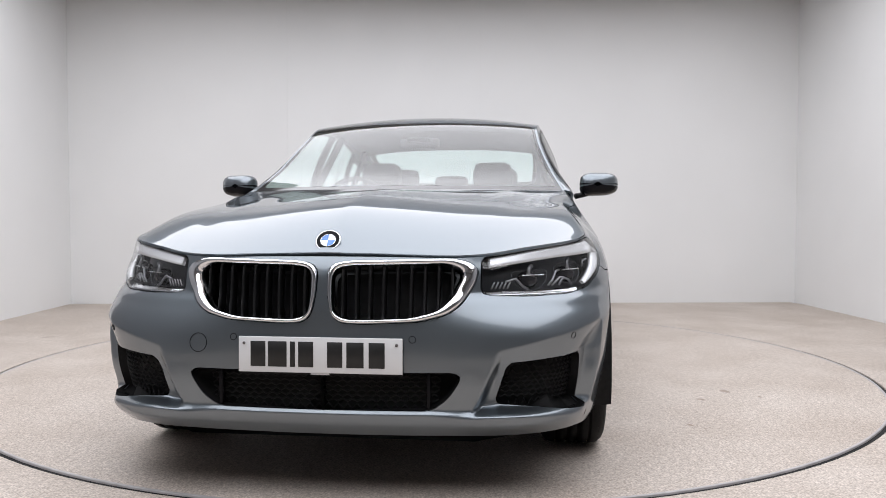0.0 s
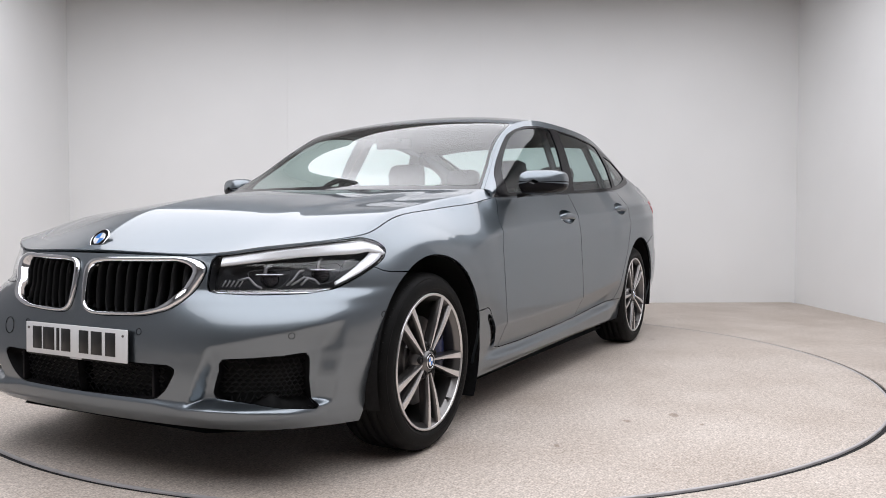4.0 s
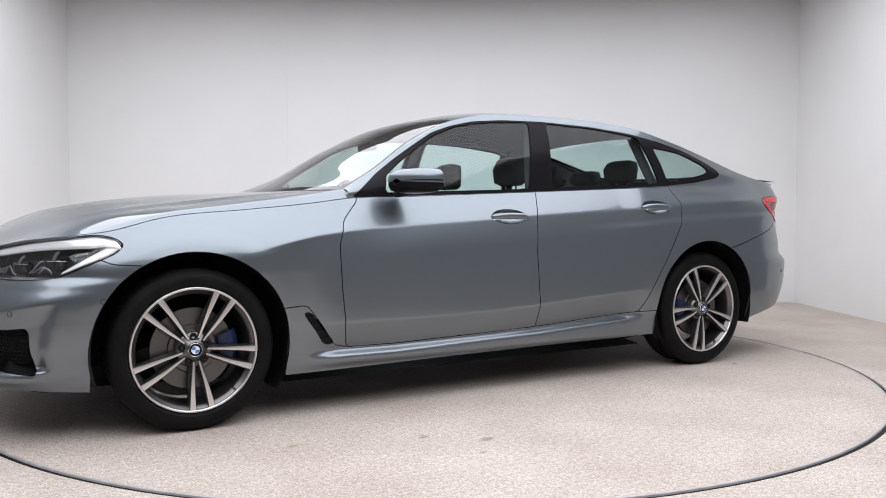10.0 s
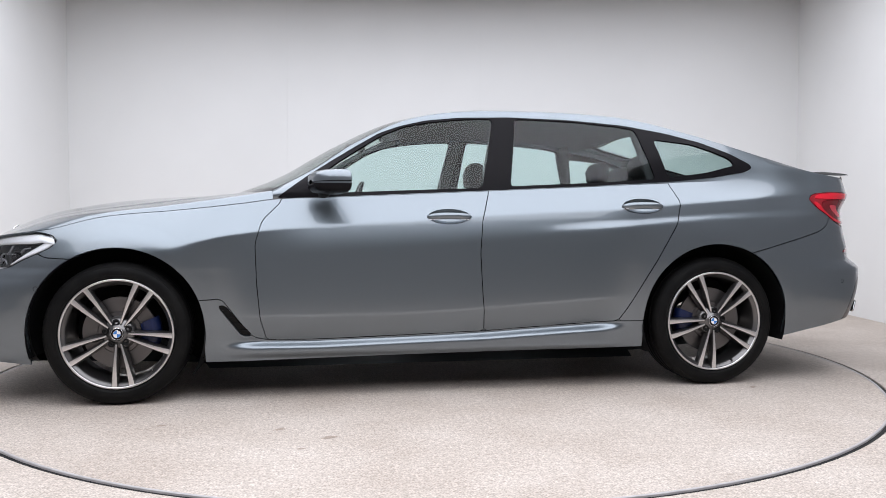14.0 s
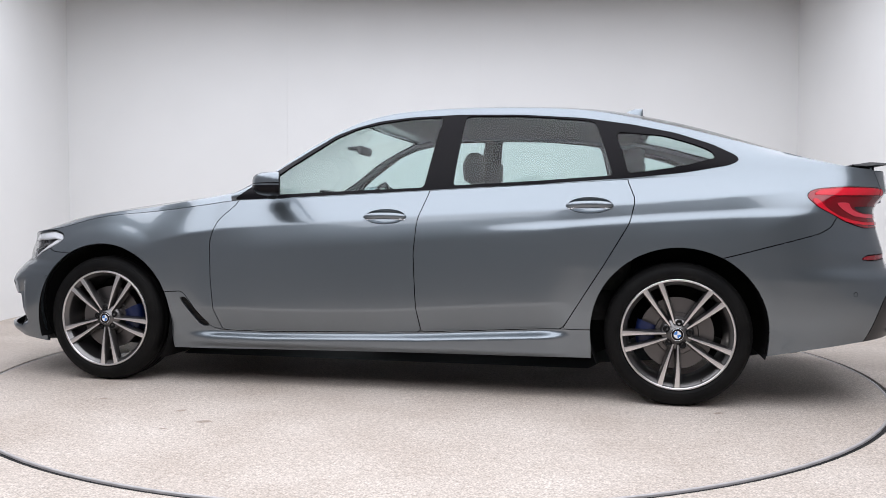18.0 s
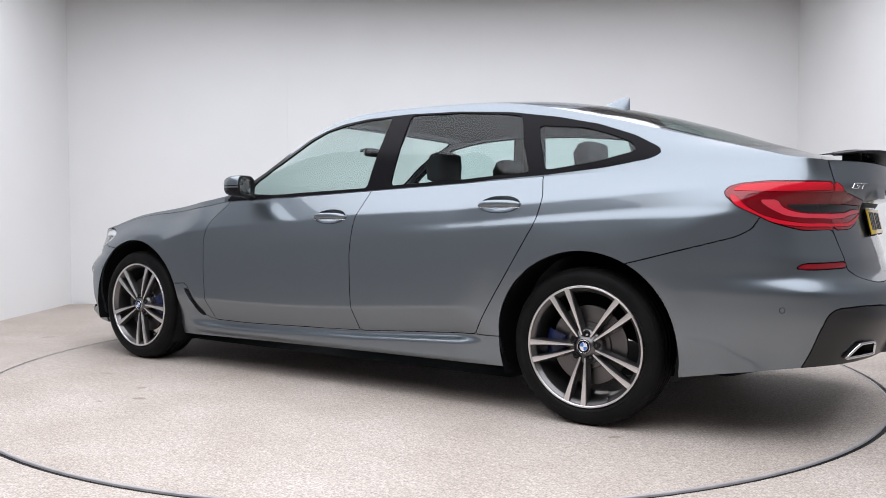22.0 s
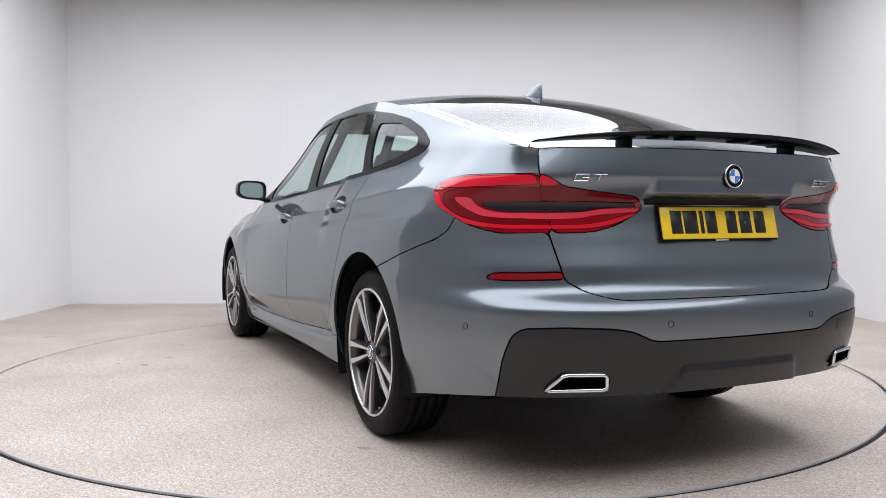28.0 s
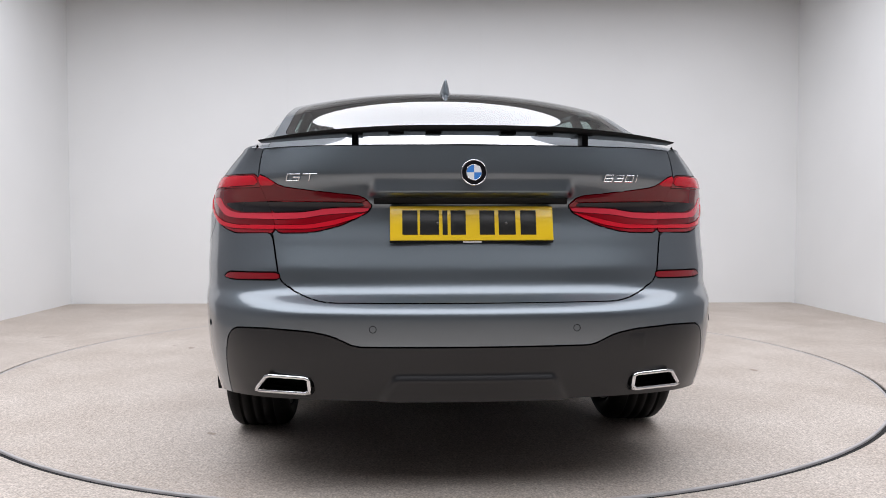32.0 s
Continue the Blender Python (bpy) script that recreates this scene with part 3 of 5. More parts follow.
HEADLIGHT = [(0.497, 0.655), (0.499, 0.768), (0.60, 0.781), (0.70, 0.794), (0.79, 0.804), (0.90, 0.8145), (0.977, 0.822), (1.06, 0.829), (1.13, 0.815), (1.15, 0.787), (1.09, 0.745), (0.99, 0.697), (0.90, 0.656), (0.815, 0.642), (0.652, 0.640), (0.53, 0.646)]
body.split("headlight", HEADLIGHT, smooth=1)
KIDNEY = [(0.016, 0.73), (0.037, 0.752), (0.087, 0.759), (0.408, 0.766), (0.468, 0.751), (0.491, 0.726), (0.477, 0.683), (0.44, 0.622), (0.395, 0.589), (0.307, 0.568), (0.133, 0.561), (0.06, 0.564), (0.032, 0.589), (0.018, 0.658)]
KIDNEY_IN = [(0.034, 0.712), (0.046, 0.737), (0.092, 0.745), (0.39, 0.748), (0.436, 0.73), (0.44, 0.708), (0.408, 0.647), (0.362, 0.6), (0.275, 0.579), (0.096, 0.575), (0.06, 0.582), (0.038, 0.6), (0.034, 0.64), (0.033, 0.68)]
INTAKE = [(0.60, 0.434), (0.957, 0.451), (1.012, 0.266), (0.57, 0.306)]
LOWER = [(-0.2, 0.409), (0.427, 0.409), (0.45, 0.394), (0.413, 0.33), (0.362, 0.293), (-0.2, 0.29)]
EXHAUST = [(5.698, 0.340), (5.758, 0.396), (5.905, 0.392), (5.905, 0.337)]
for hole, deep in ((KIDNEY, 1), (INTAKE, 1), (LOWER, 1), (EXHAUST, 1)):
    body.split("hole", hole, smooth=deep)
turn = np.linspace(0, 2 * math.pi, 73)[:-1]
for ax_ in (AXLE, -AXLE):
    body.split("hole", np.stack([ax_ + ARCH * np.cos(turn), 0.345 + ARCH * np.sin(turn)], 1), XZ, zone=lambda c: (c[:, 0] > 1.0) & (c[:, 0] < 5.6), smooth=0)
    body.split("hole", [(ax_ - ARCH * 0.985, 0.40), (ax_ + ARCH * 0.985, 0.40), (ax_ + ARCH * 1.0, 0.0), (ax_ - ARCH * 1.0, 0.0)], XZ, zone=lambda c: (c[:, 0] > 1.0) & (c[:, 0] < 5.6), smooth=0)
for hx, hz in ((-0.085, 0.905), (-1.120, 0.960)):
    body.split("hole", np.stack([hx + 0.106 * np.cos(turn), hz + 0.038 * np.sin(turn)], 1), XZ, zone=side_only, smooth=0)
body.split("hole", [(1.03, 0.464), (1.062, 0.459), (0.95, 0.306), (0.90, 0.306)], XZ, zone=side_only, smooth=1)

JOIN_X = np.linspace(-2.44, -1.2, 60)


def _join_normals():
    """Shared normals along the line where the quarter panel runs on into the rear roof pillar."""
    a = np.interp(-JOIN_X, -_TOP[:, 0], _A)
    e = 2e-3
    n1 = np.cross(ring(a + e, 0.93 + 0 * a) - ring(a - e, 0.93 + 0 * a), ring(a, 0.95 + 0 * a) - ring(a, 0.91 + 0 * a))
    s = np.interp(-JOIN_X, -canopy(np.linspace(0, 1, 400), np.zeros(400))[:, 0], np.linspace(0, 1, 400))
    q = np.full(len(s), 0.12)
    n2 = np.cross(flank(s + e, q) - flank(s - e, q), flank(s, q + 0.04) - flank(s, q - 0.04))
    out = []
    for n in (n1, n2):
        n = n / np.linalg.norm(n, axis=1, keepdims=True)
        out.append(np.where(n[:, 1:2] < 0, -n, n))
    n = out[0] + out[1]
    return n / np.linalg.norm(n, axis=1, keepdims=True)


JOIN_N = _join_normals()


def faired(p, n, reach):
    """Bends the normals near the join line towards the shared ones."""
    top_z = np.interp(-p[:, 0], -_TOP[:, 0], _TOP[:, 2])
    w = np.clip(1 - np.abs(p[:, 2] - top_z) / reach, 0, 1) * ease((-1.35 - p[:, 0]) / 0.35) * ease((p[:, 0] + 2.6) / 0.1)
    w = (w * np.where(n[:, 1] > 0.05, 1.0, 0.0))[:, None]
    shared = np.stack([np.interp(p[:, 0], JOIN_X, JOIN_N[:, k]) for k in range(3)], 1)
    n = n * (1 - w) + shared * w
    return n / (np.linalg.norm(n, axis=1, keepdims=True) + 1e-12)


def at_join(p):
    return (np.abs(p[:, 2] - np.interp(-p[:, 0], -_TOP[:, 0], _TOP[:, 2])) < 0.004) & (p[:, 0] < -1.3)


for key, name in (("fender", "front_fender"), ("sill", "side_sill"), ("door_front", "front_door"), ("door_rear", "rear_door"), ("quarter_panel", "quarter_panel")):
    p, n, f = body.panel(key, whole=at_join if key == "quarter_panel" else None)
    pair(name, p, f, PAINT, car, normals=faired(p, n, 0.09) if key == "quarter_panel" else n)
for key, name, mat in (("front_bumper", "front_bumper", PAINT), ("rear_bumper", "rear_bumper", PAINT), ("tailgate", "tailgate", PAINT), ("diffuser", "rear_diffuser", DARK_TRIM)):
    p, n, f = body.panel(key, gap=0.0032 if key in ("tailgate", "rear_bumper") else 0.0022)
    part(name, p, f, mat, car, normals=n, join=True, label="dark grey lower bumper insert" if mat is DARK_TRIM else "")

# bonnet, cowl
hood = Sheet(bonnet, 90, 60, 0.0, 1.0, 0.0, 1.0, lambda a, b, p: np.stack([a, b, p[..., 2]], -1), "bonnet")
p, n, f = hood.panel("bonnet", gap=0.002)
part("bonnet", p, f, PAINT, car, normals=n, join=True)

# glasshouse sides
glaze = Sheet(flank, 330, 60, 0.0, 1.0, 0.0, 1.0, lambda a, b, p: np.stack([p[..., 0], p[..., 2], a], -1), "pillar")
BELT = [(0.785, 0.997), (0.468, 1.007), (-0.021, 1.028), (-0.313, 1.041), (-0.887, 1.067), (-1.311, 1.092), (-1.569, 1.116), (-1.776, 1.150), (-1.823, 1.172), (-1.814, 1.198)]
ARC = [(-1.70, 1.257), (-1.533, 1.315), (-1.328, 1.361), (-1.073, 1.402), (-0.778, 1.427), (-0.447, 1.438), (-0.179, 1.432), (0.007, 1.415), (0.14, 1.385), (0.253, 1.346), (0.38, 1.272), (0.50, 1.198), (0.63, 1.112)]
glaze.split("trim", BELT + ARC, smooth=1)
FRONT_GLASS = [(0.6, 1.022), (0.578, 1.106), (0.475, 1.184), (0.365, 1.255), (0.245, 1.33), (0.12, 1.379), (-0.02, 1.404), (-0.18, 1.42), (-0.352, 1.426), (-0.272, 1.055)]
REAR_GLASS = [(-0.425, 1.064), (-0.475, 1.427), (-0.78, 1.417), (-1.03, 1.394), (-1.142, 1.377), (-1.228, 1.106), (-0.89, 1.086)]
QUARTER = [(-1.242, 1.324), (-1.305, 1.115), (-1.542, 1.147), (-1.719, 1.19), (-1.69, 1.225), (-1.60, 1.262), (-1.469, 1.302)]
glaze.split("front_window", FRONT_GLASS, smooth=1)
glaze.split("rear_window", REAR_GLASS, smooth=1)
glaze.split("quarter_window", QUARTER, smooth=2)
p, n, f = glaze.panel("pillar", gap=0.0, whole=at_join)
pair("roof_pillar", p, f, PAINT, car, normals=faired(p, n, 0.09))
p, n, f = glaze.panel("trim", gap=0.001, lift=0.002)
pair("window_surround", p, f, GLOSS_BLACK, car, "gloss black window surround", normals=n)
for key in ("front_window", "rear_window", "quarter_window"):
    p, n, f = glaze.panel(key, gap=0.0, flange=0.0, lift=-0.003)
    for ob in pair("side_window", p, f, GLASS, car, "tinted side glass", normals=n):
        ob.visible_shadow = False

# windscreen, roof, rear glass
top = Sheet(canopy, 300, 90, 0.0, 1.0, 0.0, 1.0, lambda a, b, p: np.stack([a, b, p[..., 0]], -1), "roof")
top.split("windscreen_band", [(-0.1, 0.018), (0.35, 0.022), (0.364, 0.07), (0.366, 1.4), (-0.1, 1.4)], smooth=1)
top.split("windscreen", [(0.02, 0.038), (0.335, 0.042), (0.352, 0.09), (0.358, 1.5), (0.03, 1.5), (0.022, 0.5)], smooth=1)
top.split("roof_glass", [(0.43, 0.18), (0.60, 0.16), (0.60, 1.4), (0.43, 1.4)], smooth=1)
top.split("rear_band", [(0.768, 0.06), (0.93, 0.06), (0.935, 1.4), (0.755, 1.4), (0.757, 0.5)], smooth=1)
top.split("rear_glass", [(0.780, 0.115), (0.922, 0.105), (0.925, 1.5), (0.768, 1.5), (0.770, 0.5)], smooth=1)
p, n, f = top.panel("roof", gap=0.0015)
part("roof", p, f, PAINT, car, normals=n, join=True)
for key, name, mat, label in (("windscreen_band", "windscreen_border", GLASS_BLACK, "black glass border"), ("rear_band", "rear_glass_border", GLASS_BLACK, "black glass border"), ("roof_glass", "roof_panel", GLASS_BLACK, "dark glass roof panel")):
    p, n, f = top.panel(key, gap=0.001, flange=0.004)
    part(name, p, f, mat, car, label, normals=n, join=True)
for key, name in (("windscreen", "windscreen"), ("rear_glass", "rear_window")):
    p, n, f = top.panel(key, gap=0.0, flange=0.0)
    part(name, p, f, SCREEN if key == "windscreen" else GLASS, car, "clear greenish glass" if key == "windscreen" else "tinted rear glass", normals=n, join=True).visible_shadow = False

# deck strip between the rear glass and the tail
deck_a = float(np.interp(2.45, -_TOP[:, 0], _A))
u_ = np.linspace(0, 1, 40)
fore = np.concatenate([canopy(np.ones(40), 1 - u_), flank(np.ones(20), np.linspace(0.95, 0, 20))])
m_ = np.concatenate([[0], np.cumsum(np.linalg.norm(np.diff(fore, axis=0), axis=1))])
aft = ring(L3 - (L3 - deck_a) * m_ / m_[-1], np.ones(60))
mid_ = (fore + aft) / 2 + [0, 0, 0.002]
part("tail_deck", *loft([fore, mid_, aft]), PAINT, car, join=True)

# dark shell behind the panels, and wheel wells
shell = Sheet(lambda a, b: ring(a, b), 200, 30, 0.0, L3, 0.0, 0.97, lambda a, b, p: np.stack([a, p[..., 2], p[..., 0]], -1), "shell")
for ax_ in (AXLE, -AXLE):
    shell.split("hole", np.stack([ax_ + 0.415 * np.cos(turn), 0.345 + 0.415 * np.sin(turn)], 1), XZ, zone=lambda c: (c[:, 0] > 1.0) & (c[:, 0] < 5.6), smooth=0)
for hole in (KIDNEY, INTAKE, LOWER, EXHAUST, HEADLIGHT):
    shell.split("hole", hole, smooth=0)
p, n, f = shell.panel("shell", gap=0.0, flange=0.0, lift=-0.035)
part("inner_shell", p, f, BLACK, car, "black inner structure", join=True)
p, f = loft([[(x, y * np.interp(x, [-2.4, -2.1, -2.0, -1.17, -1.12, 1.12, 1.17, 2.0, 2.1, 2.32], [0.50, 0.72, 0.60, 0.60, 0.80, 0.80, 0.60, 0.60, 0.68, 0.45]), np.interp(x, [-2.4, -1.9, -1.2, 1.2, 2.3], [0.29, 0.19, 0.135, 0.135, 0.175])) for y in np.linspace(-1, 1, 9)] for x in np.linspace(2.30, -2.38, 160)])
part("underbody", p, f, BLACK, car)
for ax_, low_, high_ in ((AXLE, -0.30, 0.55), (-AXLE, -0.42, 0.30)):
    p, f = lathe([(ARCH + 0.0015, 0.932), (ARCH + 0.008, 0.90), (ARCH + 0.012, 0.55), (0.05, 0.55)], 56, low_, math.pi + high_)
    pair("wheel_arch_liner", p + [ax_, 0, 0.345], f, BLACK, car)

# lamps
def star(outline, centre, n):
    """n points of a closed outline, by even turns about a centre."""
    q = rounded(outline, 2)
    out = []
    for t in 2 * math.pi * np.arange(n) / n:
        d, best = np.array([math.cos(t), math.sin(t)]), 0
        for a, b in zip(q, np.roll(q, -1, 0)):
            m = np.array([d, a - b]).T
            if abs(np.linalg.det(m)) > 1e-12:
                k, w = np.linalg.solve(m, a - centre)
                if k > 0 and 0 <= w <= 1:
                    best = max(best, k)
        out.append(centre + best * d)
    return np.array(out)


def band(outer, inner, lifts, inside=None):
    """Rows between two outlines on the body; lifts: (share from outer to inner, height over the body)."""
    rows = []
    for share, lift in lifts:
        q = outer + (inner - outer) * share
        rows.append(on_body(q[:, 0], q[:, 1], lift)[0])
    return rows


def strip(a, z0, z1, lift, bulge=0.004, lean=0.0):
    """A ribbon on the body between two heights along a."""
    a, z0, z1 = np.asarray(a), np.asarray(z0), np.asarray(z1)
    rows = [on_body(a, z0, lift)[0], on_body(a, z0 * 0.7 + z1 * 0.3, lift + bulge - 0.3 * lean)[0], on_body(a, z0 * 0.3 + z1 * 0.7, lift + bulge - 0.7 * lean)[0], on_body(a, z1, lift - lean)[0]]
    back = [on_body(a, z1, lift - 0.012 - lean)[0], on_body(a, z0, lift - 0.012)[0]]
    p, f = loft(rows + back)
    m, k = len(a), 6
    return p, f + [((k - 1) * m + j, j, j + 1, (k - 1) * m + j + 1)[::-1] for j in range(m - 1)]


p, n, f = body.panel("headlight", gap=0.002, flange=0.004)
lens = pair("headlight", p, f, LENS, car, "clear headlight lens over dark housing", normals=n)
for ob in lens:
    ob.visible_shadow = False
ph, _, fh = body.panel("headlight", gap=0.004, flange=-0.060, lift=-0.065)
lamp_parts = [("lamp_housing", ph, fh, HOUSING)]
ha = np.linspace(0.53, 1.13, 44)
top_z = np.interp(ha, [0.50, 0.60, 0.70, 0.79, 0.90, 0.977, 1.06, 1.13], [0.764, 0.777, 0.790, 0.800, 0.811, 0.818, 0.825, 0.808])
lamp_parts.append(("daylight_strip", *strip(ha, top_z - np.interp(ha, [0.53, 0.8, 1.0, 1.12], [0.030, 0.036, 0.046, 0.040]), top_z, -0.004, 0.001, 0.006), GUIDE))
ha2 = np.linspace(0.90, 1.125, 20)
low = np.interp(ha2, [0.90, 0.99, 1.09, 1.13], [0.668, 0.708, 0.756, 0.782])
lamp_parts.append(("outer_light_guide", *strip(ha2, low, low + np.interp(ha2, [0.90, 1.0, 1.125], [0.012, 0.034, 0.034]), -0.004, 0.001, 0.010), GUIDE))
ha3 = np.linspace(0.52, 0.90, 24)
lamp_parts.append(("lower_chrome_strip", *strip(ha3, np.full(24, 0.650), np.full(24, 0.661), -0.010, 0.001, 0.012), CHROME))
for ca, cz, wa in ((0.69, 0.706, 0.072), (0.862, 0.722, 0.072)):
    hexa = [(ca - wa, cz + 0.024), (ca + wa, cz + 0.030), (ca + wa * 0.9, cz - 0.012), (ca + wa * 0.45, cz - 0.044), (ca - wa * 0.45, cz - 0.046), (ca - wa * 0.95, cz - 0.012)]
    q = rounded(hexa, 2)
    lamp_parts.append(("light_ring", *tube(on_body(q[:, 0], q[:, 1], -0.036)[0], 0.0028, 6, closed=True), HOUSING))
    c, nn = on_body(ca, cz - 0.006, -0.055)
    bm = bmesh.new()
    bmesh.ops.create_uvsphere(bm, u_segments=24, v_segments=12, radius=0.036)
    bm.verts.index_update()
    lamp_parts.append(("projector", np.array([v.co[:] for v in bm.verts]) * [0.7, 1, 0.85] + c, [tuple(v.index for v in g.verts) for g in bm.faces], SMOKED))
    bm.free()
    la = np.linspace(ca - 0.042, ca + 0.042, 8)
    lamp_parts.append(("projector_blade", *strip(la, np.full(8, cz + 0.002), np.full(8, cz + 0.007), -0.020), CHROME))
for pts in ([(0.745, 0.672), (0.765, 0.690), (0.785, 0.722), (0.800, 0.726)], [(0.760, 0.672), (0.800, 0.700), (0.835, 0.690), (0.850, 0.672)], [(0.79, 0.672), (0.815, 0.700)], [(0.59, 0.690), (0.625, 0.700), (0.650, 0.672), (0.668, 0.664)], [(0.93, 0.735), (0.945, 0.752), (0.985, 0.757)]):
    q = np.array(pts)
    lamp_parts.append(("lamp_brace", *tube(on_body(q[:, 0], q[:, 1], -0.020)[0], 0.0040, 6), BRACE))
for ca, cz in ((0.675, 0.735), (0.845, 0.752)):
    q = np.array([(ca, cz - 0.022), (ca + 0.004, cz), (ca + 0.018, cz + 0.010)])
    lamp_parts.append(("lamp_brace", *tube(on_body(q[:, 0], q[:, 1], -0.022)[0], 0.0065, 6), BRACE))
for k in range(5):
    la = np.full(4, 0.545 + 0.014 * k) + np.linspace(-0.006, 0.006, 4)
    p, f = tube(on_body(la, np.linspace(0.668, 0.690, 4), -0.022)[0], 0.0028, 5)
    lamp_parts.append(("lamp_fin", p, f, BRACE))
for side, parent in ((1, lens[0]), (-1, lens[1])):
    for name, p, f, mat in lamp_parts:
        part(name, p, f, mat, parent, mirror=side < 0)

# tail lamps: bands of the lens
body.split("lamp_core", [(5.33, 0.985), (5.40, 0.997), (5.735, 0.997), (5.765, 0.908), (5.785, 0.874), (5.60, 0.876), (5.51, 0.887), (5.43, 0.908), (5.36, 0.948)], only=["tail_lamp"], smooth=1)
body.split("lamp_low", [(5.262, 0.988), (5.33, 0.935), (5.42, 0.893), (5.50, 0.872), (5.60, 0.862), (5.79, 0.861), (5.79, 0.874), (5.60, 0.876), (5.51, 0.887), (5.43, 0.908), (5.35, 0.950), (5.30, 0.986)], only=["tail_lamp", "lamp_core"], smooth=1)
body.split("lamp_inner", [(5.40, 0.970), (5.46, 0.935), (5.53, 0.905), (5.60, 0.898), (5.785, 0.893), (5.785, 0.914), (5.62, 0.915), (5.56, 0.924), (5.515, 0.940), (5.48, 0.970)], only=["lamp_core"], smooth=1)
body.split("lamp_top", [(5.262, 1.004), (5.30, 1.026), (5.42, 1.034), (5.69, 1.035), (5.712, 1.006), (5.42, 1.000)], only=["tail_lamp"], smooth=1)
body.split("lamp_clear", [(5.52, 0.950), (5.76, 0.954), (5.775, 0.918), (5.62, 0.919), (5.565, 0.930)], only=["lamp_core"], smooth=1)
body.split("gate_clear", [(5.72, 0.953), (6.065, 0.948), (6.09, 0.937), (5.96, 0.933), (5.88, 0.920), (5.76, 0.918)], only=["gate_lamp"], smooth=1)
body.split("gate_top", [(5.70, 1.06), (5.70, 0.955), (5.82, 0.955), (6.085, 0.950), (6.09, 0.99), (5.8, 1.06)], only=["gate_lamp"], smooth=1)
body.split("gate_low", [(5.75, 0.861), (5.90, 0.862), (5.98, 0.874), (6.085, 0.908), (6.09, 0.918), (5.97, 0.889), (5.90, 0.876), (5.75, 0.874)], only=["gate_lamp"], smooth=1)
body.split("gate_inner", [(5.75, 0.893), (5.87, 0.896), (5.95, 0.909), (6.085, 0.918), (6.10, 0.931), (5.96, 0.930), (5.88, 0.917), (5.75, 0.914)], only=["gate_lamp"], smooth=1)
body.split("gate_tip", [(5.69, 1.05), (5.71, 1.003), (5.785, 1.003), (5.745, 1.04)], only=["gate_top"], smooth=1)
p, n, f = body.panel("tail_lamp", gap=0.0015, flange=0.006, lift=0.002)
outer = pair("tail_lamp", p, f, RED, car, "wraparound red tail lamp", normals=n)
p, n, f = body.panel("gate_lamp", gap=0.0015, flange=0.006, lift=0.002)
inner = pair("tailgate_lamp", p, f, RED, car, "red tail lamp on the tailgate", normals=n)
for key, name, mat, parents, lift in (("lamp_core", "dark_band", RED_DEEP, outer, 0.001), ("lamp_low", "light_guide", RED_BRIGHT, outer, 0.0045), ("lamp_inner", "inner_light_guide", RED_PALE, outer, 0.0025), ("lamp_top", "upper_light_guide", RED_BRIGHT, outer, 0.0035), ("lamp_clear", "smoked_band", SMOKED, outer, 0.001),
                                      ("gate_clear", "smoked_band", SMOKED, inner, 0.001), ("gate_top", "dark_band", RED_DEEP, inner, 0.001), ("gate_low", "light_guide", RED_BRIGHT, inner, 0.0045), ("gate_inner", "inner_light_guide", RED_PALE, inner, 0.0025), ("gate_tip", "upper_light_guide", RED_BRIGHT, inner, 0.003)):
    p, n, f = body.panel(key, gap=0.0004, flange=0.004, lift=lift)
    for side in (0, 1):
        part(name, p, f, mat, parents[side], normals=n, mirror=side == 1)
p, n, f = body.panel("reflector", gap=0.002, flange=0.008, lift=0.001)
pair("rear_reflector", p, f, RED, car, "slim dark red reflector", normals=n)

# kidney grille
centre = np.array([0.235, 0.662])
ko, ki = star(KIDNEY, centre, 120), star(KIDNEY_IN, centre, 120)
frame_p, frame_f = loft(band(ko, ki, ((0.02, -0.006), (0.04, 0.006), (0.25, 0.014), (0.75, 0.014), (0.97, 0.004), (1.0, -0.035))), close=True)
frames = pair("grille_surround", frame_p, frame_f, CHROME, car, "polished chrome grille surround")
q = np.concatenate([[centre], ki])
bp = on_body(q[:, 0], q[:, 1], -0.075)[0]
slats = []
inner_poly = rounded(KIDNEY_IN, 2)
for ya in np.linspace(0.062, 0.408, 9):
    zs = []
    for a, b in zip(inner_poly, np.roll(inner_poly, -1, 0)):
        if (a[0] - ya) * (b[0] - ya) < 0:
            zs.append(a[1] + (b[1] - a[1]) * (ya - a[0]) / (b[0] - a[0]))
    z = np.linspace(min(zs) - 0.004, max(zs) + 0.004, 10)
    bow = -0.014 - 0.020 * ((z - z[-1]) / 0.18) ** 2
    front = np.stack([on_body(ya, zz, l)[0] for zz, l in zip(z, bow)])
    rows = [front + [0, -0.0045, 0], front + [0.005, 0, 0], front + [0, 0.0045, 0], front + [-0.045, 0.004, 0], front + [-0.045, -0.004, 0]]
    p, f = loft(np.stack(rows, 1), close=True, caps=True)
    slats.append((p, f))
for side in (0, 1):
    part("grille_backing", bp, [(0, 1 + i, 1 + (i + 1) % 120) for i in range(120)], BLACK, frames[side], mirror=side == 1)
    for p, f in slats:
        part("grille_slat", p, f, MESH_BLACK, frames[side], mirror=side == 1)


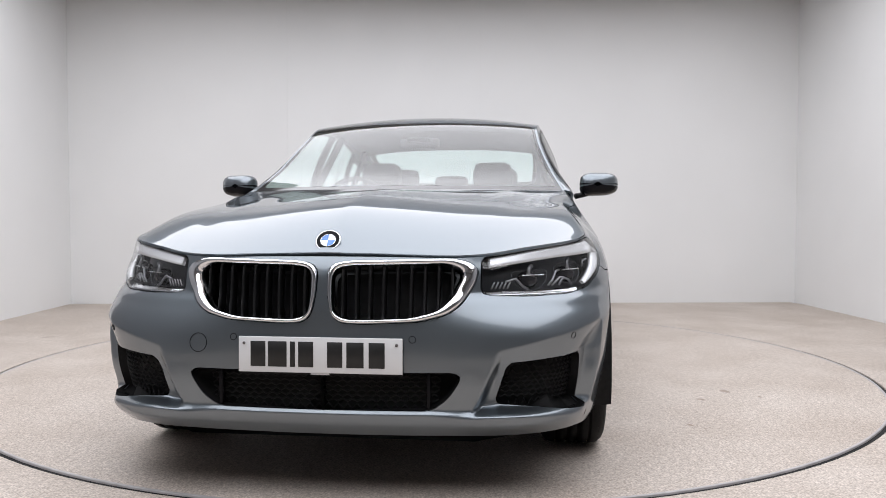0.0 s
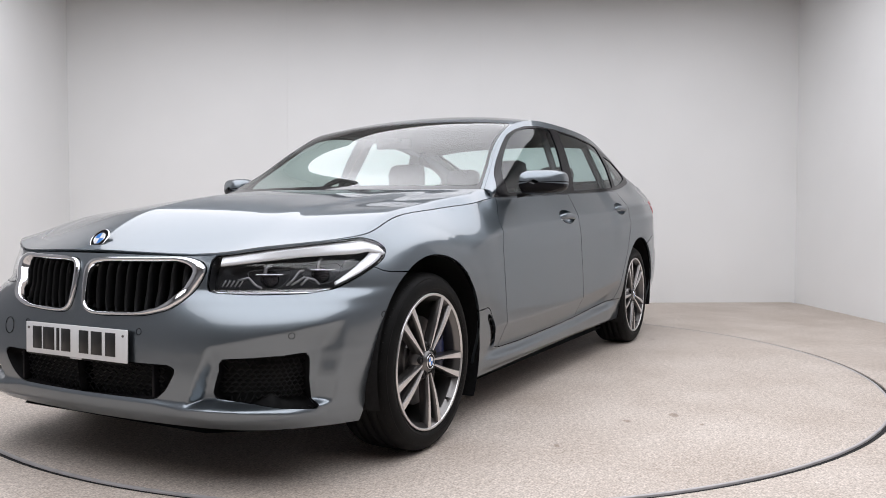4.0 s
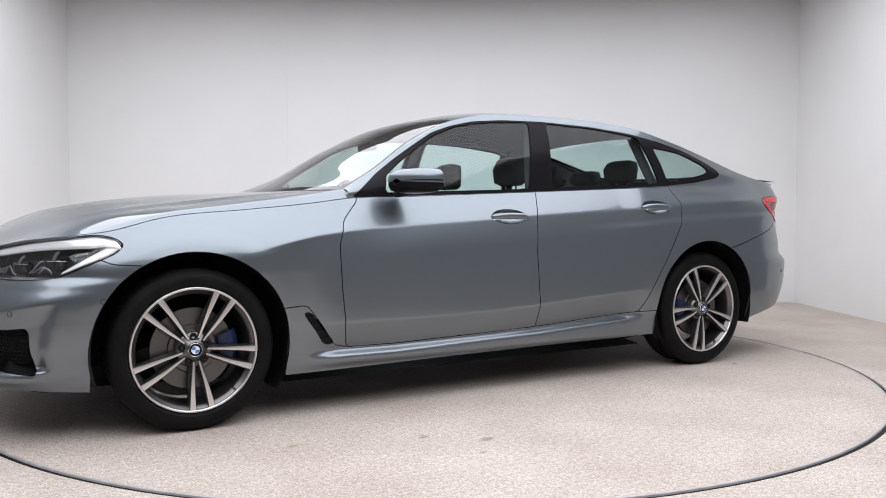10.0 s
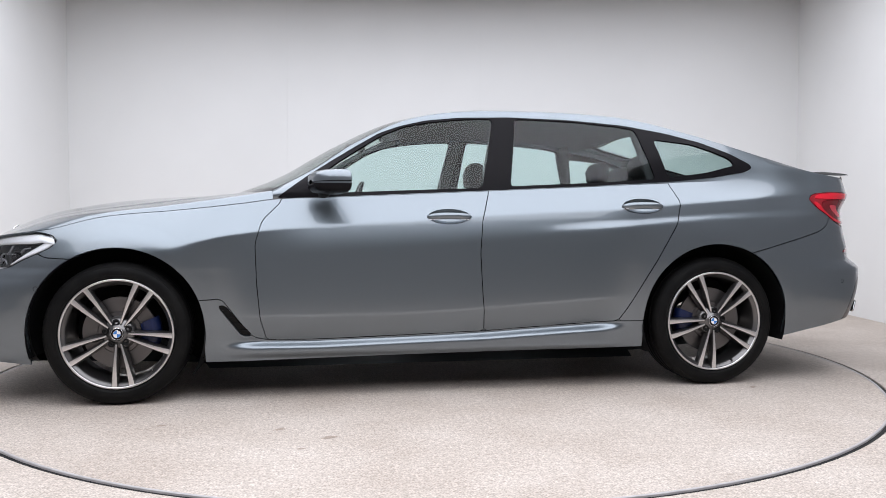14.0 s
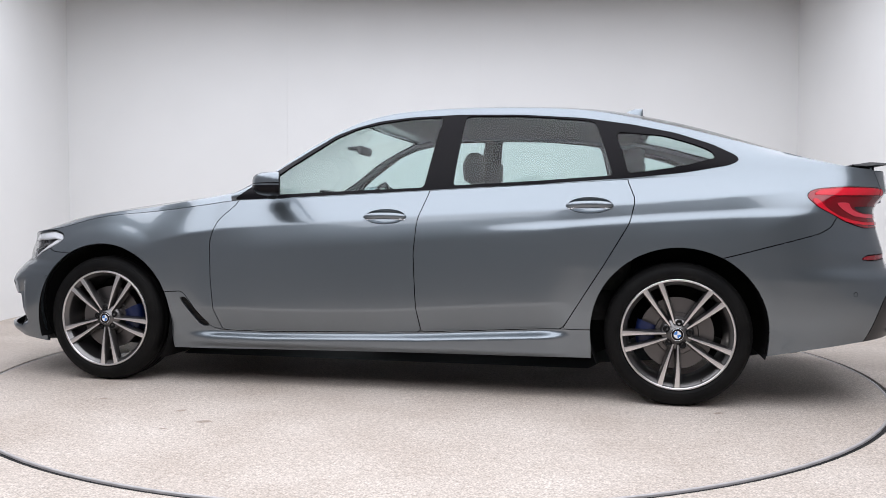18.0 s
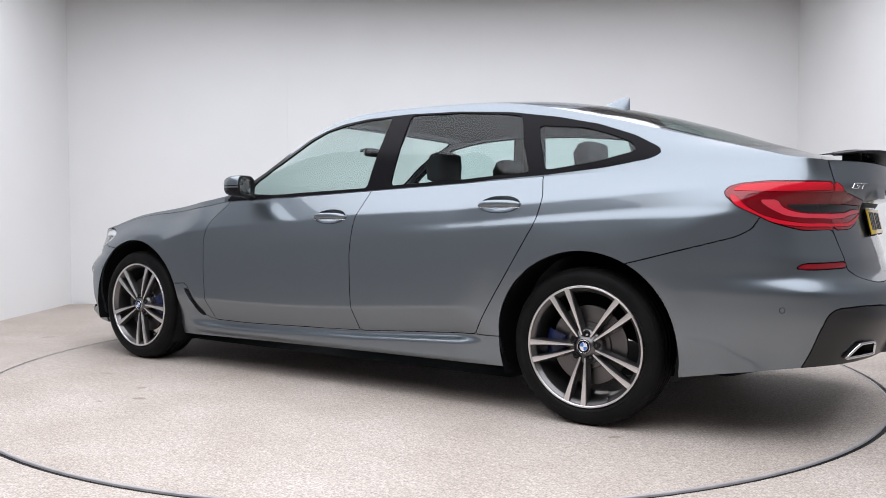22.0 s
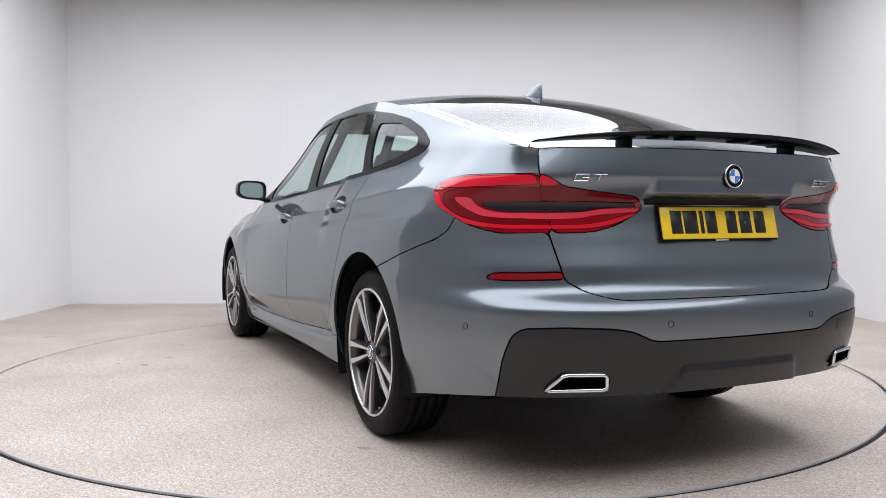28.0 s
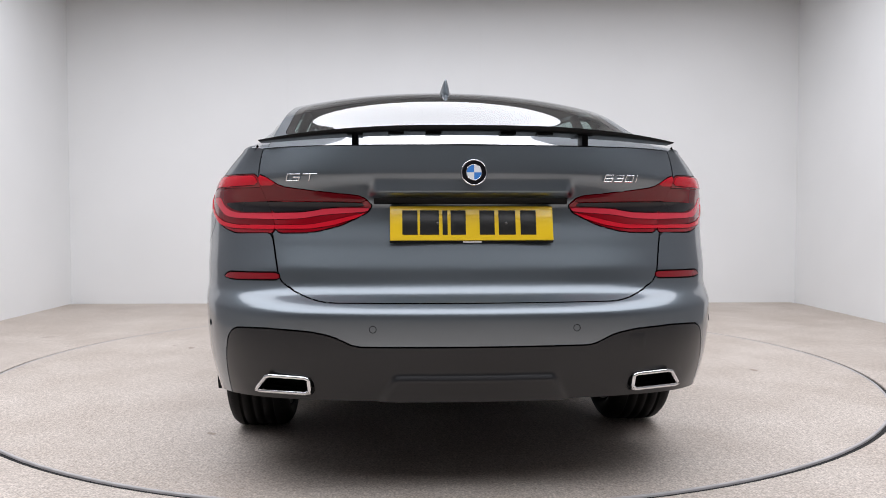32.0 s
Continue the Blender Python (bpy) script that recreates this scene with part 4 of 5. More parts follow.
def honeycomb(outline, a0, a1, z0, z1, lift, pitch=0.032, rise=0.016, both=False):
    """Zigzag bars inside an outline: a hexagon mesh."""
    poly, out = rounded(outline, 1), []
    k, z = 0, z0
    while z < z1:
        a = np.arange(a0, a1, pitch / 2)
        zz = z + np.where((np.arange(len(a)) + k) % 2 == 0, 0.0, rise * 0.55)
        ok = signed(np.stack([a, zz], 1), poly) < 0.004
        run = []
        for i in range(len(a) + 1):
            if i < len(a) and ok[i]:
                run.append(i)
            elif run:
                if len(run) > 1:
                    out.append(tube(on_body(np.abs(a[run]), zz[run], lift)[0], 0.0032, 4))
                run = []
        k, z = k + 1, z + rise
    return merge(*out)


p, f = honeycomb(INTAKE, 0.55, 1.03, 0.265, 0.46, -0.030)
nets = pair("side_intake_mesh", p, f, MESH_BLACK, car, "black honeycomb air intake")
qi = star(INTAKE, np.array([0.79, 0.365]), 80)
duct_p, duct_f = loft(band(qi, qi, ((0, 0.0005), (0, -0.02), (0, -0.06))) + [np.repeat(on_body(0.79, 0.365, -0.06)[0][None], 80, 0)], close=True)
for side in (0, 1):
    part("intake_duct", duct_p, duct_f, BLACK, nets[side], mirror=side == 1)
p, f = honeycomb(LOWER, 0.0, 0.40, 0.292, 0.41, -0.030)
net = part("lower_grille_mesh", p, f, MESH_BLACK, car, "black honeycomb lower grille", join=True)
ql = star(LOWER, np.array([0.12, 0.35]), 100)
ql[:, 0] = np.maximum(ql[:, 0], 0.0)
p, f = loft(band(ql, ql, ((0, 0.0005), (0, -0.02), (0, -0.06))) + [np.repeat(on_body(0.12, 0.35, -0.06)[0][None], 100, 0)], close=True)
part("intake_duct", p, f, BLACK, net, join=True)
for s_ in (1, -1):
    p, f = block(2.385, s_ * 0.335, 0.352, 0.03, 0.012, 0.11, 0.003)
    part("grille_divider", p, f, GLOSS_BLACK, net)

# side vent behind the front wheel
vp = [(1.03, 0.464), (1.062, 0.459), (0.95, 0.306), (0.90, 0.306)]
side_a = lambda x: np.interp(-x, -_REF, _A)
q = rounded(vp, 1)
c_ = np.array([[0.985, 0.383]])
vq = np.concatenate([c_, q])
p = on_body(side_a(vq[:, 0]), vq[:, 1], -0.010)[0]
vents = pair("fender_vent", p, [(0, 1 + i, 1 + (i + 1) % len(q)) for i in range(len(q))], BLACK, car, "black slatted fender vent")
for k in range(4):
    t = (k + 0.6) / 4.4
    x0, z0, x1, z1 = 1.055 - 0.115 * t, 0.459 - 0.153 * t, 1.022 - 0.12 * t, 0.462 - 0.156 * t
    p, f = tube(on_body(side_a(np.linspace(x0, x1, 4)), np.linspace(z0, z1, 4), -0.006)[0], 0.0028, 5)
    for side in (0, 1):
        part("vent_fin", p, f, MESH_BLACK, vents[side], mirror=side == 1)

# number plates, badges
def plate(name, x, z, lean, mat, label, way):
    m = pose(x, 0, z, 0, lean, 0)
    base = part(name, *block(0, 0, 0, 0.006, 0.52, 0.111, 0.002), mat, car, label, posed=True)
    base.matrix_local = m
    holder = part("plate_holder", *block(-0.005 * way, 0, -0.005, 0.005, 0.521, 0.114, 0.002), BLACK, base)
    for k, (y0, w) in enumerate(((-0.197, 0.048), (-0.135, 0.060), (-0.086, 0.016), (-0.044, 0.048), (0.048, 0.048), (0.112, 0.054), (0.180, 0.050))):
        part("character_bar", *block(0.0036 * way, y0 * way, 0.002, 0.0015, w, 0.079, 0.0006, 1), INK, base)
    for y in (-0.242, 0.242):
        p, f = lathe([(0.0, 0.004), (0.003, 0.0035), (0.005, 0.0)], 12)
        part("screw", p[:, [1, 0, 2]] * [way, 1, 1] + [0.004 * way, y if way > 0 else y * 0.45, 0.035 if way > 0 else 0.0], f, STEEL, base)
    part("holder_bar", *block(-0.0030 * way, 0.0, -0.059, 0.002, 0.06, 0.006, 0.0006, 1), SIGN_WHITE, holder)
    return base


# black strip drawn as the shadow line beneath the tailgate's lip, over the plate
strip_a = np.linspace(6.108, L3, 60)
part("tailgate_handle_strip", *strip(strip_a, np.full(60, 0.944), np.full(60, 0.966), 0.003, 0.001), BLACK, car, "black strip above the rear plate", join=True)
plate("front_number_plate", 2.414, 0.4785, -1.0, PLATE_WHITE, "white plate with black bars", 1)
plate("rear_number_plate", -2.560, 0.886, 13.0, PLATE_YELLOW, "yellow plate with black bars", -1)


def roundel(name, m, r, parent):
    """A round badge facing +x: chrome rim, black ring, blue and white quarters."""
    face = lambda prof: (lambda q: (q[0][:, [1, 0, 2]], [f[::-1] for f in q[1]]))(lathe(prof, 40))
    base = part(name, *face([(r, 0.0), (r, 0.004), (r * 0.94, 0.006), (r * 0.90, 0.005), (r * 0.90, 0.003)]), CHROME, parent, "round badge with blue and white quarters", posed=True)
    base.matrix_local = m
    part("badge_ring", *face([(r * 0.91, 0.0045), (r * 0.60, 0.0050)]), GLOSS_BLACK, base)
    part("inner_rim", *face([(r * 0.61, 0.005), (r * 0.585, 0.0062), (r * 0.56, 0.005)]), CHROME, base)
    for k in range(4):
        t = math.pi / 2 * (k + np.arange(9) / 8)
        p = np.array([(0.0052, 0, 0)] + [(0.0052, r * 0.575 * math.cos(a), r * 0.575 * math.sin(a)) for a in t])
        part("badge_quarter", p, [(0, i, i + 1) for i in range(1, 9)], SIGN_BLUE if k % 2 else SIGN_WHITE, base)
    return base


roundel("bonnet_badge", pose(2.304, 0, 0.829, 0, -38, 0), 0.041, car)
roundel("tailgate_badge", pose(-2.618, 0, 1.044, 0, 0, 180) @ pose(0, 0, 0, 0, -3, 0), 0.041, car)


def strokes(name, y0, z0, height, glyphs, label, wide=1.7):
    """Chrome characters from straight bars; glyphs: bars in units of the height."""
    out, x = [], 0.0
    for width, bars in glyphs:
        for x0, z0_, x1, z1_ in bars:
            x0, x1 = x0 * wide, x1 * wide
            dx, dz = x1 - x0, z1_ - z0_
            length = math.hypot(dx, dz) + 0.12
            p, f = block(0, 0, 0, 0.004, length * height, 0.19 * height, 0.0008, 1)
            t = math.atan2(dz, dx)
            u, w = p[:, 1] * math.cos(t) - p[:, 2] * math.sin(t), p[:, 1] * math.sin(t) + p[:, 2] * math.cos(t)
            hx, hz = (x + (x0 + x1) / 2) * height + u, ((z0_ + z1_) / 2) * height + w
            a = np.interp(np.abs(y0 - hx - 0.25 * hz), TAIL_Y, TAIL_A)
            q, n = on_body(np.clip(a, 0, L3 - 0.005), z0 + hz, 0.002)
            q[:, 1] = y0 - hx - 0.25 * hz
            q[:, 0] -= p[:, 0] + 0.0065
            out.append((q, f))
        x += width * wide
    part(name, *merge(*out), CHROME, car, label, flat=True)


TAIL_A = np.linspace(L3 - 1.0, L3, 400)[::-1]
TAIL_Y = on_body(TAIL_A, 1.03)[0][:, 1]
BAR_G = (1.75, [(0.1, 0, 0.1, 1), (0.1, 1, 1.4, 1), (0.1, 0, 1.4, 0), (1.4, 0, 1.4, 0.5), (0.8, 0.5, 1.4, 0.5)])
BAR_T = (1.5, [(0, 1, 1.4, 1), (0.7, 0, 0.7, 1)])
BAR_6 = (1.15, [(0, 0, 0, 1), (0, 1, 0.85, 1), (0, 0, 0.85, 0), (0.85, 0, 0.85, 0.5), (0, 0.5, 0.85, 0.5)])
BAR_3 = (1.15, [(0.85, 0, 0.85, 1), (0, 1, 0.85, 1), (0, 0, 0.85, 0), (0.15, 0.5, 0.85, 0.5)])
BAR_0 = (1.15, [(0, 0, 0, 1), (0.85, 0, 0.85, 1), (0, 1, 0.85, 1), (0, 0, 0.85, 0)])
BAR_I = (0.4, [(0.1, 0, 0.1, 0.62), (0.1, 0.95, 0.1, 1.0)])
strokes("tailgate_lettering", 0.590, 1.016, 0.0185, [BAR_G, BAR_T], "chrome raised lettering")
strokes("tailgate_lettering", -0.420, 1.014, 0.0185, [BAR_6, BAR_3, BAR_0, BAR_I], "chrome raised lettering")

# door handles in their bowls
def handle(x, z, parent):
    t = 2 * math.pi * np.arange(40) / 40
    rows = []
    for k, dip in ((1.0, 0.0015), (0.96, -0.004), (0.75, -0.018), (0.4, -0.026), (0.0, -0.028)):
        rows.append(on_body(side_a(x + 0.106 * k * np.cos(t)), z + 0.038 * k * np.sin(t), dip)[0])
    bowls = pair("handle_bowl", *loft(rows, close=True), PAINT, car)
    s = np.linspace(-1, 1, 17)
    c = on_body(side_a(x + 0.112 * s), z + 0.004 - 0.006 * s * s, 0.0)[0] + np.stack([0 * s, 0.016 * (1 - s ** 4) - 0.002, 0 * s], 1)
    p, f = tube(c, 0.0145 * (1 - 0.55 * np.abs(s) ** 5), 12, squash=1.25)
    blade, bf = tube(c + [0, 0.006, -0.0145], 0.0018, 6)
    for side in (0, 1):
        part("door_handle", p, f, PAINT, bowls[side], mirror=side == 1)
        part("chrome_inlay", blade, bf, CHROME, bowls[side], "chrome handle inlay", mirror=side == 1)


handle(-0.085, 0.905, car)
handle(-1.120, 0.960, car)

# mirrors
def mirror_shell(u0, u1):
    rows = []
    for x, k in ((0.460, 0.97), (0.470, 1.0), (0.510, 1.0), (0.552, 0.95), (0.584, 0.83), (0.602, 0.62), (0.610, 0.30)):
        t = np.linspace(u0, u1, 20)
        c, s = np.cos(t), np.sin(t)
        y = 0.988 + 0.102 * k * np.sign(c) * np.abs(c) ** 0.55 - (1 - k) * 0.02
        z = 1.072 + (0.063 * k) * np.sign(s) * np.abs(s) ** 0.6 * np.where(s > 0, 1.0, 0.90 - 0.2 * c)
        rows.append(np.stack([np.full(20, x) - 0.40 * (y - 0.98), y, z], 1))
    rows.append(np.repeat(rows[-1].mean(0)[None], 20, 0))
    return rows


caps = pair("door_mirror", *loft(mirror_shell(-0.06, math.pi + 0.06)), PAINT, car, "body-coloured door mirror with black foot")
rows = mirror_shell(math.pi - 0.02, 2 * math.pi + 0.02)
p2, f2 = loft(rows)
rim = np.array([r[0] for r in [mirror_shell(t, t + 0.01) for t in np.linspace(0, 2 * math.pi, 41)[:-1]]])[:, 0]
inner_rim = rim.mean(0) + (rim - rim.mean(0)) * [1, 0.86, 0.80]
glass_p = np.concatenate([rim.mean(0)[None] + [0.010, 0, 0], inner_rim + [0.008, 0, 0]])
bezel = loft([rim + [0.004, 0, 0], rim + [-0.001, 0, 0], inner_rim + [0.001, 0, 0], inner_rim + [0.009, 0, 0]], close=True)
foot = tube([(0.55, 0.865, 1.012), (0.54, 0.90, 1.018), (0.53, 0.94, 1.028), (0.52, 0.98, 1.036)], [0.030, 0.026, 0.024, 0.022], 10, squash=0.5)
for side in (0, 1):
    part("mirror_base", p2, f2, GLOSS_BLACK, caps[side], mirror=side == 1)
    part("mirror_foot", *foot, BLACK, caps[side], mirror=side == 1)
    part("mirror_bezel", *bezel, BLACK, caps[side], mirror=side == 1)
    part("mirror_glass", glass_p, [(0, 1 + i, 1 + (i + 1) % 40) for i in range(40)], MIRROR, caps[side], mirror=side == 1)

# rear wing blade on its two struts
y = np.linspace(0, 0.680, 48)
w_ = y / 0.680
te_x, te_z = -2.655 + 0.150 * w_ ** 2.6, 1.183 - 0.036 * w_ ** 2.6
le_x, le_z = -2.465 + 0.035 * w_ ** 2.4, 1.176 - 0.032 * w_ ** 2.4
thin = 1 - 0.75 * w_ ** 4
rows = [np.stack([te_x, y, te_z], 1), np.stack([te_x * 0.5 + le_x * 0.5, y, te_z * 0.4 + le_z * 0.6 + 0.012 * thin], 1), np.stack([le_x, y, le_z], 1),
        np.stack([le_x, y, le_z - 0.006 * thin], 1), np.stack([te_x * 0.5 + le_x * 0.5, y, te_z * 0.4 + le_z * 0.6 - 0.006 * thin], 1), np.stack([te_x, y, te_z - 0.010 * thin], 1)]
p, f = loft(rows + [rows[0]])
wing = part("rear_wing", p, f, BLACK, car, "black extended rear spoiler blade", join=True)
for s_ in (1, -1):
    part("wing_strut", *merge(block(-2.52, s_ * 0.37, 1.148, 0.075, 0.020, 0.045, 0.006), block(-2.50, s_ * 0.37, 1.166, 0.11, 0.05, 0.010, 0.003)), BLACK, wing)
    for yy in (0.12, 0.24, 0.46):
        part("wing_rib", *block(-2.53, s_ * yy, 1.168, 0.06, 0.05, 0.008, 0.002), BLACK, wing)
# shark fin
rows = []
for k in np.linspace(0, 1, 9):
    z = 1.475 + 0.058 * k
    x0, x1 = -1.215 - 0.135 * k ** 0.8 + 0.0, -1.400 + 0.004 * k
    w = 0.022 * (1 - k) ** 0.8 + 0.003
    s = np.linspace(0, 2 * math.pi, 17)[:-1]
    rows.append(np.stack([(x0 + x1) / 2 + (x0 - x1) / 2 * np.cos(s), w * np.sin(s), np.full(16, z) + 0.016 * (1 - k) * np.cos(s)], 1))
part("roof_antenna", *loft(rows, close=True, caps=True), PAINT, car, "body-coloured shark-fin antenna")

# exhaust tips
ex = np.array([(-2.546, 0.690, 0.341), (-2.596, 0.646, 0.397), (-2.636, 0.514, 0.393), (-2.630, 0.509, 0.344)])
q = np.concatenate([ex[i] + (ex[(i + 1) % 4] - ex[i]) * np.linspace(0.08, 0.92, 9)[:, None] for i in range(4)])
tips = pair("exhaust_tip", *tube(q, 0.0065, 8, closed=True), CHROME, car, "chrome-rimmed trapezoid exhaust outlet")
p, f = loft([q, q + [0.10, 0, 0.0], np.repeat(q.mean(0)[None] + [0.10, 0, 0], len(q), 0)], close=True)
for side in (0, 1):
    part("exhaust_pipe", p, f, BLACK, tips[side], mirror=side == 1)

# parking sensors and towing cap
def eyelet(a, z, r, mirrored, name="parking_sensor"):
    t = 2 * math.pi * np.arange(28) / 28
    c, n = on_body(a, z, 0.0)
    e1 = np.cross(n, [0, 0, 1.0])
    e1 /= np.linalg.norm(e1)
    e2 = np.cross(n, e1)
    ring_ = c + r * (np.cos(t)[:, None] * e1 + np.sin(t)[:, None] * e2)
    p, f = tube(ring_ + n * 0.0004, 0.0011, 5, closed=True)
    part(name, p, f, BLACK, car, mirror=mirrored)


for a, z in ((0.289, 0.514), (0.862, 0.512), (1.216, 0.556), (6.105, 0.552), (5.40, 0.535)):
    for mirrored in (False, True):
        eyelet(a, z, 0.0105, mirrored)
eyelet(0.415, 0.492, 0.030, True, "towing_cap")

# square cover and raised lower field on the rear insert
def field(a0, a1, z0, z1, lift, mirrored, name):
    """A thin raised field with a bevelled rim on the body."""
    a_, z_ = np.meshgrid(np.linspace(a0, a1, 14), np.linspace(z0, z1, 8), indexing="ij")
    k = np.minimum.reduce([np.minimum((a_ - a0), (a1 - a_)) / 0.012, np.minimum((z_ - z0), (z1 - z_)) / 0.012])
    p = np.stack([on_body(u, w, lift * min(1.0, h) - 0.0005)[0] for u, w, h in zip(a_.ravel(), z_.ravel(), k.ravel())])
    i_ = np.arange(14 * 8).reshape(14, 8)
    part(name, p, np.stack([i_[:-1, :-1], i_[:-1, 1:], i_[1:, 1:], i_[1:, :-1]], -1).reshape(-1, 4).tolist(), DARK_TRIM, car, mirror=mirrored)


field(5.86, 5.93, 0.468, 0.530, 0.002, True, "towing_cover")

# wheels
def spoke(sign):
    """One arm of a twin spoke along +x, leaning to one side."""
    r = np.linspace(0.050, 0.257, 16)
    t = (r - r[0]) / (r[-1] - r[0])
    mid = sign * (0.0115 + 0.029 * t ** 1.2 + 0.004 * np.sin(math.pi * t))
    half = 0.0058 + 0.0098 * t
    y = 0.104 + 0.012 * t + 0.004 * np.sin(math.pi * t)
    slim = half * np.interp(t, [0, 0.3, 1.0], [0.60, 0.66, 0.80])
    face = loft([np.stack([r, y, mid - slim], 1), np.stack([r, y + 0.0012, mid], 1), np.stack([r, y, mid + slim], 1)])
    flare = 0.003 + 0.006 * (1 - t)
    flank_ = loft([np.stack([r, y, mid - slim], 1), np.stack([r, y - 0.005, mid - half], 1), np.stack([r, y - 0.034, mid - half - flare], 1), np.stack([r, y - 0.036, mid + half + flare], 1), np.stack([r, y - 0.005, mid + half], 1), np.stack([r, y, mid + slim], 1)])
    return face, flank_


def spun(pf, t):
    p = np.asarray(pf[0])
    c, s = math.cos(t), math.sin(t)
    return np.stack([c * p[:, 0] - s * p[:, 2], p[:, 1], s * p[:, 0] + c * p[:, 2]], 1), pf[1]


TYRE = [(0.264, 0.100), (0.269, 0.114), (0.279, 0.121), (0.294, 0.1245), (0.312, 0.121), (0.328, 0.112), (0.338, 0.101), (0.344, 0.088), (0.3455, 0.070)]
TREAD = [(0.3455, 0.068), (0.3385, 0.066), (0.3385, 0.058), (0.3460, 0.056), (0.3465, 0.026), (0.3395, 0.024), (0.3395, 0.014), (0.347, 0.012)]
profile = TYRE + TREAD + [(r, -w) for r, w in TREAD[::-1]] + [(r, -w) for r, w in TYRE[::-1]]
BARREL = [(0.2555, 0.1140), (0.2500, 0.1060), (0.2400, 0.0980), (0.2370, 0.090), (0.2340, 0.060), (0.228, 0.0), (0.230, -0.085), (0.258, -0.110)]
LIP = [(0.2670, 0.106), (0.2668, 0.1165), (0.2640, 0.1195), (0.2570, 0.1190), (0.2555, 0.1140)]


def wheel(x, side, phase, caliper):
    m = pose(x, side * 0.803, 0.346, 0, 0, 0 if side > 0 else 180)
    base = part("wheel", *lathe(BARREL, 72), RIM_GREY, car, "twin-spoke alloy wheel with machined faces", posed=True)
    base.matrix_local = m
    part("tyre", *lathe(profile, 96), RUBBER, base)
    part("rim_lip", *lathe(LIP, 96), RIM_FACE, base)
    for ridge_r in (0.283, 0.3255):
        w = np.interp(ridge_r, [r for r, _ in TYRE[:7]], [v for _, v in TYRE[:7]])
        part("sidewall_rib", *lathe([(ridge_r - 0.0025, w - 0.001), (ridge_r - 0.0012, w + 0.0012), (ridge_r + 0.0012, w + 0.0008), (ridge_r + 0.0025, w - 0.002)], 96), RUBBER, base)
    blocks = [spun(block(0.333, w, 0, 0.016, 0.03, 0.0075, 0.0), 2 * math.pi * (k + 0.5 * (w > 0)) / 64) for k in range(64) for w in (0.083, -0.083)]
    tagged(part("tread_blocks", *merge(*blocks), RUBBER, base), kind="stuff")
    for k in range(5):
        t = radians(phase + 72 * k)
        for sign in (1, -1):
            face, flank_ = spoke(sign)
            part("spoke", *spun(flank_, t), RIM_GREY, base)
            part("spoke_face", *spun(face, t), RIM_FACE, base)
        hole_t = t + radians(36)
        p, f = lathe([(0.0, 0.092), (0.008, 0.094), (0.0085, 0.1035), (0.0145, 0.1035), (0.0155, 0.07)], 16)
        well, wf = lathe([(0.0165, 0.1010), (0.0150, 0.1000), (0.0140, 0.0975), (0.0, 0.0970)], 18)
        part("bolt_well", well + [0.056 * math.cos(hole_t), 0, 0.056 * math.sin(hole_t)], wf, BLACK, base)
        part("wheel_bolt", p + [0.056 * math.cos(hole_t), 0, 0.056 * math.sin(hole_t)], f, BLACK, base)
    vt = radians(phase + 36 + 288)
    valve, vf = lathe([(0.0, 0.128), (0.0045, 0.127), (0.0048, 0.104), (0.0, 0.104)], 10)
    part("valve_cap", valve + [0.240 * math.cos(vt), -0.010, 0.240 * math.sin(vt)], vf, STEEL, base)
    part("hub", *lathe([(0.033, 0.112), (0.039, 0.109), (0.043, 0.100), (0.066, 0.095), (0.076, 0.087), (0.082, 0.066), (0.084, 0.04)], 40), RIM_GREY, base)
    roundel("centre_cap", pose(0, 0.1085, 0, 0, 0, 90), 0.030, base)
    part("brake_disc", *lathe([(0.174, 0.030), (0.174, 0.048), (0.105, 0.048), (0.100, 0.056), (0.06, 0.058)], 60), STEEL, base, flat=True)
    t0 = 0.0 if caliper * side > 0 else math.pi
    p, f = lathe([(0.105, 0.064), (0.110, 0.076), (0.160, 0.080), (0.192, 0.070), (0.194, 0.02)], 16, t0 - 0.42, t0 + 0.36)
    part("brake_caliper", p, f, BLUE, base, "dark blue brake caliper")
    return base


for x, phase, caliper in ((AXLE, -96, -1), (-AXLE, -81, 1)):
    for side in (1, -1):
        wheel(x, side, phase, caliper)

# cabin
def cushion(rows):
    return loft(rows, close=True, caps=True)


def slab(x, y, z, half_w, half_t, n=20, power=0.5):
    t = 2 * math.pi * np.arange(n) / n
    c, s = np.cos(t), np.sin(t)
    return np.stack([x + half_t * np.sign(c) * np.abs(c) ** power, y + half_w * np.sign(s) * np.abs(s) ** power, np.full(n, z)], 1)


